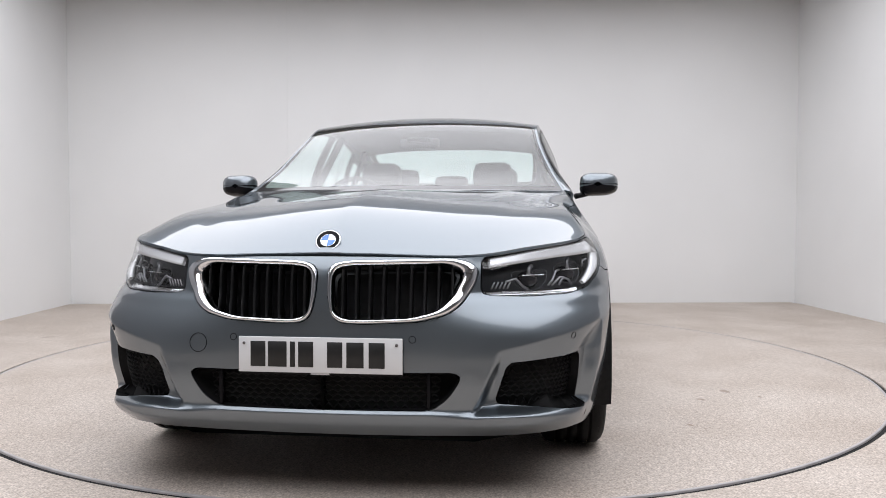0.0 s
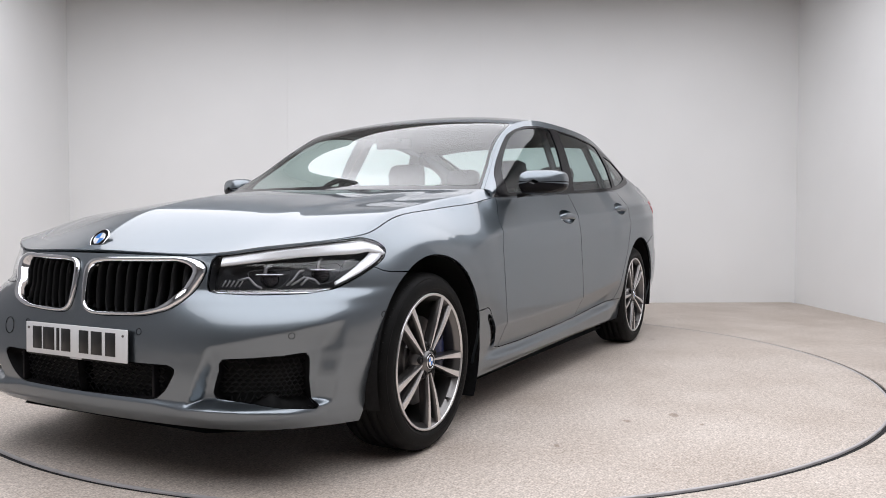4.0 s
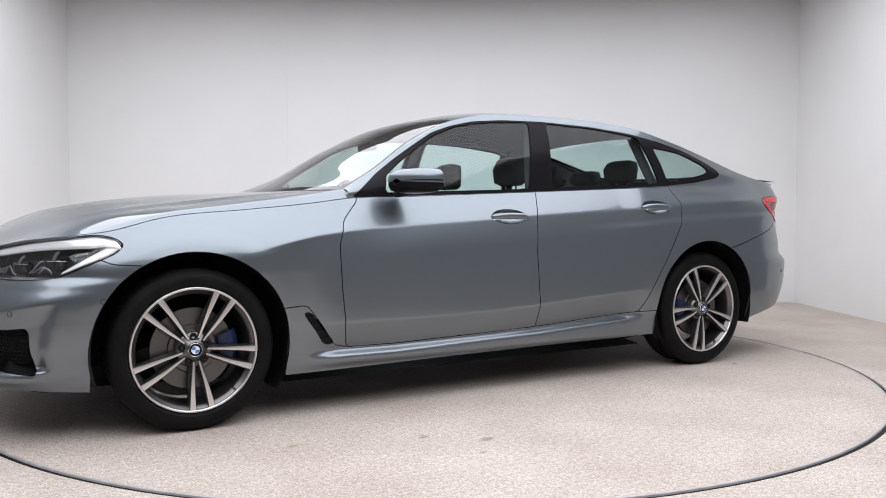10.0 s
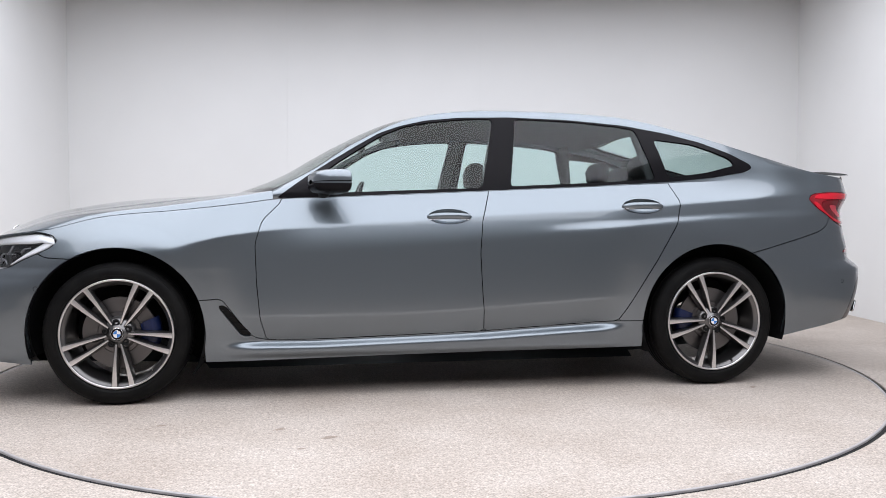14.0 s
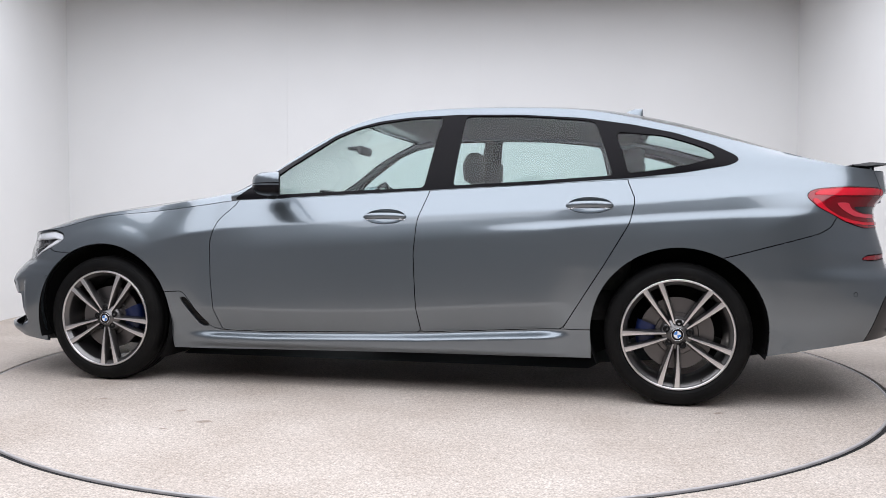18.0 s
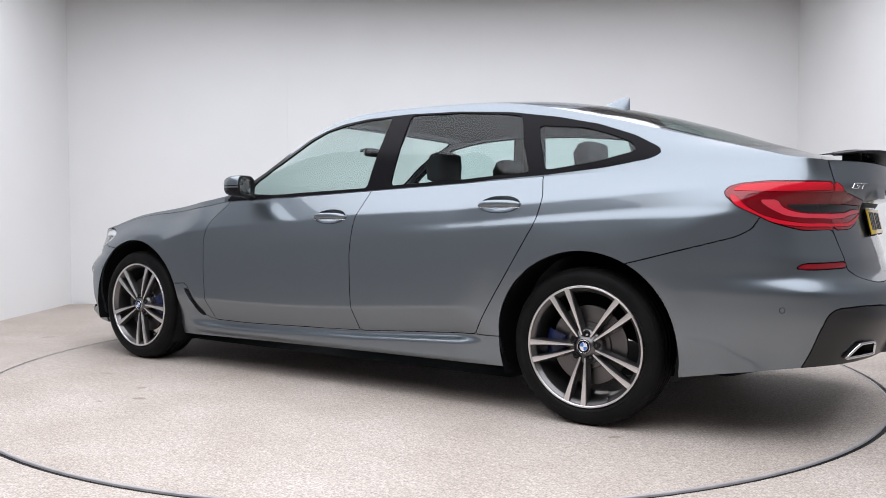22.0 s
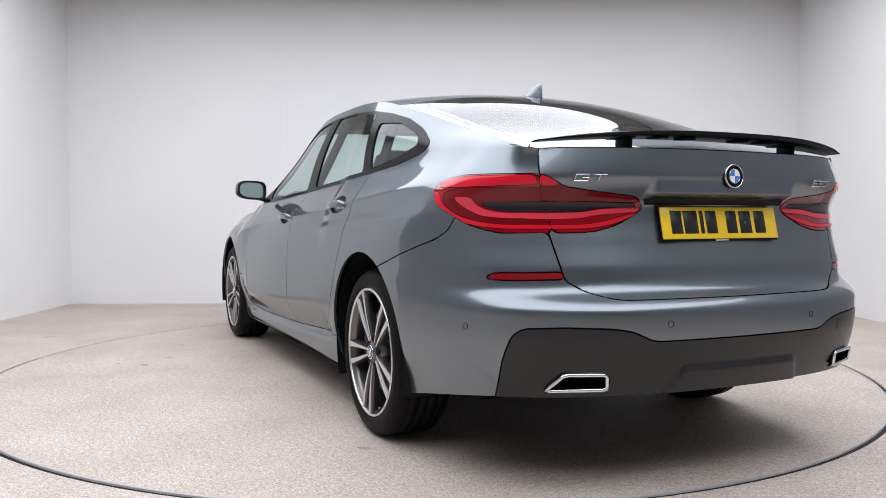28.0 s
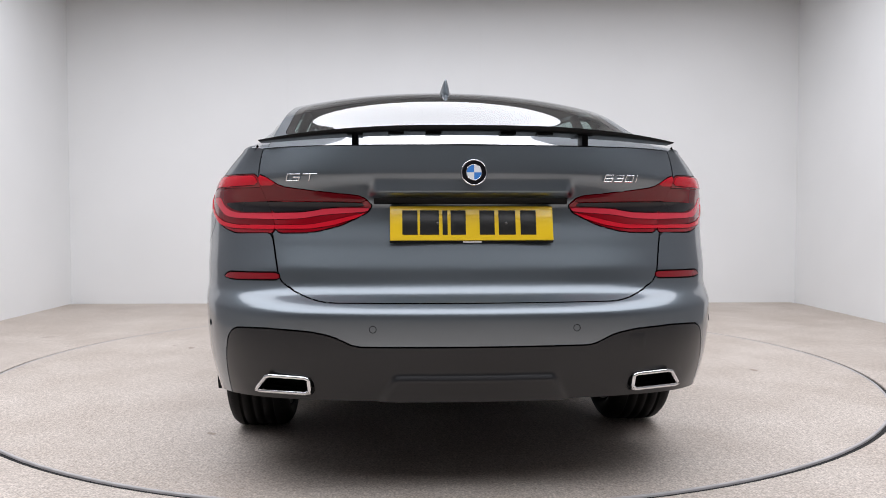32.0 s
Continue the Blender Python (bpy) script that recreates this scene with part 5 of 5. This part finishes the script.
def seat(x, y, width, top_, head):
    rows = [slab(x + 0.10, y, 0.52, width, 0.10), slab(x + 0.05, y, 0.75, width * 1.03, 0.10), slab(x - 0.02, y, top_ - 0.10, width * 0.86, 0.07), slab(x - 0.04, y, top_ - 0.02, width * 0.66, 0.055), slab(x - 0.045, y, top_, width * 0.5, 0.03)]
    ob = part("seat", *cushion(rows), CABIN, car, "dark upholstered seat")
    part("seat_cushion", *cushion([slab(x + 0.32, y, 0.36, width, 0.26), slab(x + 0.32, y, 0.50, width, 0.27), slab(x + 0.32, y, 0.53, width * 0.9, 0.24)]), CABIN, ob)
    hx = x - 0.05
    part("headrest", *cushion([slab(hx, y, top_ + 0.03, 0.085, 0.03), slab(hx + 0.01, y, top_ + 0.05, 0.125, 0.05), slab(hx + 0.012, y, top_ + 0.05 + head * 0.5, 0.132, 0.055), slab(hx, y, top_ + 0.04 + head * 0.9, 0.115, 0.045), slab(hx, y, top_ + 0.04 + head, 0.08, 0.02)]), CABIN, ob)
    for d in (-0.05, 0.05):
        part("headrest_post", *tube([(hx, y + d, top_ - 0.03), (hx, y + d, top_ + 0.05)], 0.006, 6), STEEL, ob)


for y_ in (0.37, -0.37):
    seat(-0.42, y_, 0.25, 1.06, 0.16)
for y_ in (0.38, -0.38):
    seat(-1.30, y_, 0.30, 1.10, 0.13)
seat(-1.32, 0.0, 0.16, 1.09, 0.09)
dash = loft([[(x, y, z) for y in np.linspace(-0.74, 0.74, 13)] for x, z in ((0.95, 1.01), (0.80, 1.015), (0.62, 1.005), (0.52, 0.98), (0.50, 0.86), (0.56, 0.6))])
part("dashboard", *dash, CABIN, car)
part("centre_screen", *block(0.56, 0.0, 1.03, 0.02, 0.24, 0.09, 0.006), GLOSS_BLACK, car)
t = 2 * math.pi * np.arange(40) / 40
tilt = radians(24)
wheel_c = np.array([0.36, -0.37, 0.955])
rim_p = np.stack([0.185 * np.sin(t) * -math.sin(tilt), 0.185 * np.cos(t), 0.185 * np.sin(t) * math.cos(tilt)], 1) + wheel_c
steer = part("steering_wheel", *tube(rim_p, 0.015, 10, closed=True), BLACK, car, "black steering wheel")
part("steering_hub", *block(0.37, -0.37, 0.95, 0.05, 0.17, 0.13, 0.02), BLACK, steer)
for a_ in (0, math.pi, -math.pi / 2):
    e = np.array([0.185 * math.sin(a_) * -math.sin(tilt), 0.185 * math.cos(a_), 0.185 * math.sin(a_) * math.cos(tilt)]) + wheel_c
    part("steering_spoke", *tube([wheel_c, e], 0.014, 8, squash=0.6), BLACK, steer)
part("interior_mirror", *block(0.31, 0.0, 1.318, 0.03, 0.23, 0.055, 0.014), BLACK, car)
part("sensor_housing", *block(0.36, 0.0, 1.334, 0.09, 0.12, 0.02, 0.008), BLACK, car)
s_, q_ = np.meshgrid(np.linspace(0.40, 0.76, 40), np.linspace(0.0, 1.0, 20), indexing="ij")
lp = canopy(s_, q_)
lp[..., 2] -= 0.028
i = np.arange(800).reshape(40, 20)
lf = np.stack([i[:-1, :-1], i[:-1, 1:], i[1:, 1:], i[1:, :-1]], -1).reshape(-1, 4).tolist()
part("roof_lining", lp.reshape(-1, 3), lf, LINING, car, join=True)
for s0, s1 in (((-0.30, 0.83, 1.04), (-0.40, 0.665, 1.42)), ((-1.25, 0.81, 1.08), (-1.18, 0.68, 1.39))):
    d = np.linspace(0, 1, 8)[:, None]
    pair("inner_pillar", *tube(np.array(s0) * (1 - d) + np.array(s1) * d + [0, -0.035, 0], 0.035, 8, squash=0.6), CABIN, car)
part("parcel_shelf", *block(-1.85, 0, 1.075, 0.60, 1.30, 0.02, 0.006), CABIN, car)

# ---- room ----
def box(name, x0, x1, y0, y1, z0, z1, mat):
    v = [(x, y, z) for x in (x0, x1) for y in (y0, y1) for z in (z0, z1)]
    f = [(0, 1, 3, 2), (4, 6, 7, 5), (0, 4, 5, 1), (2, 3, 7, 6), (0, 2, 6, 4), (1, 5, 7, 3)]
    me = bpy.data.meshes.new(name)
    me.from_pydata(v, [], f)
    me.materials.append(mat)
    return tagged(new(name, me), kind="structure")


XL, XR, YB, YF, H = -3.785, 3.89, 3.46, -8.0, 3.25
box("wall_north", XL - 0.1, XR + 0.1, YB, YB + 0.1, -0.1, H, WALL)
# unseen wall behind the camera, grey to hold down the doors' reflections
box("wall_south", XL - 0.1, XR + 0.1, YF - 0.1, YF, -0.1, H, UNSEEN_GREY)
Y_MID = 0.5
box("wall_west", XL - 0.1, XL, Y_MID, YB, -0.1, H, WALL)
box("wall_east", XR, XR + 0.1, Y_MID, YB, -0.1, H, WALL)
# unseen halves of the side walls, added in grey so the paint reflects darker
box("wall_west_2", XL - 0.1, XL, YF, Y_MID, -0.1, H, UNSEEN_GREY)
box("wall_east_2", XR, XR + 0.1, YF, Y_MID, -0.1, H, UNSEEN_GREY)
box("ceiling", XL - 0.1, XR + 0.1, YF - 0.1, YB + 0.1, H, H + 0.1, CEILING)
for k, x in enumerate((-1.50, 0.52)):
    box(f"trim_{k + 1}", x - 0.0015, x + 0.0015, YB - 0.0025, YB, 0.0, H, JOINT)
# floor with a round opening for the turntable
R_DISC, N_ = 2.519, 180
tt = 2 * math.pi * np.arange(N_) / N_
edge = []
for a_ in tt:
    c, s = math.cos(a_), math.sin(a_)
    k = min(((XR if c > 0 else XL) / c) if abs(c) > 1e-9 else 1e9, ((YB if s > 0 else YF) / s) if abs(s) > 1e-9 else 1e9)
    edge.append((k * c, k * s, 0.0))
circle = lambda r, z: np.stack([r * np.cos(tt), r * np.sin(tt), np.full(N_, z)], 1)
p, f = loft([circle(2.543, -0.05), circle(2.543, -0.002), circle(2.545, 0.0), np.array(edge)], close=True)
tagged(part("floor", p, f, FLOOR, None, flat=True), kind="structure")
box("subfloor", XL - 0.1, XR + 0.1, YF - 0.1, YB + 0.1, -0.12, -0.045, FLOOR)
rows = [circle(R_DISC, -0.045), circle(R_DISC, -0.003), circle(R_DISC - 0.003, 0.0)] + [circle(r, 0.0) for r in (1.8, 1.0, 0.3)] + [np.zeros((N_, 3))]
p, f = loft(rows, close=True)
turntable = tagged(part("turntable", p, f, DISC, None, flat=True), "round speckled beige turntable set flush in the floor", "turntable")


p, f = loft([circle(R_DISC + 0.022, -0.04), circle(R_DISC + 0.022, -0.008), circle(R_DISC + 0.019, -0.006), circle(R_DISC + 0.001, -0.006)], close=True)
part("edge_seal", p, f, BLACK, turntable, "black rubber edge seal")
p, f = loft([circle(R_DISC + 0.0015, -0.02), circle(R_DISC + 0.0015, 0.0005), circle(R_DISC, 0.0020), circle(R_DISC - 0.010, 0.0020), circle(R_DISC - 0.0115, 0.0)], close=True)
part("edge_band", p, f, RIM_BAND, turntable, "worn grey metal edge band")


def motions():
    """The turntable turns at an even pace and carries the car."""
    rows_car, rows_table = [], []
    for k in range(17):
        t = 2.0 * k
        h = -97.723 - 5.2902 * t
        rows_table.append((t, pose(0, 0, 0, 0, 0, h)))
        rows_car.append((t, pose(0, 0, 0, 0, 0, h) @ pose(0.1189, -0.0037, 0)))
    walk(turntable, rows_table)
    walk(car, rows_car)


motions()
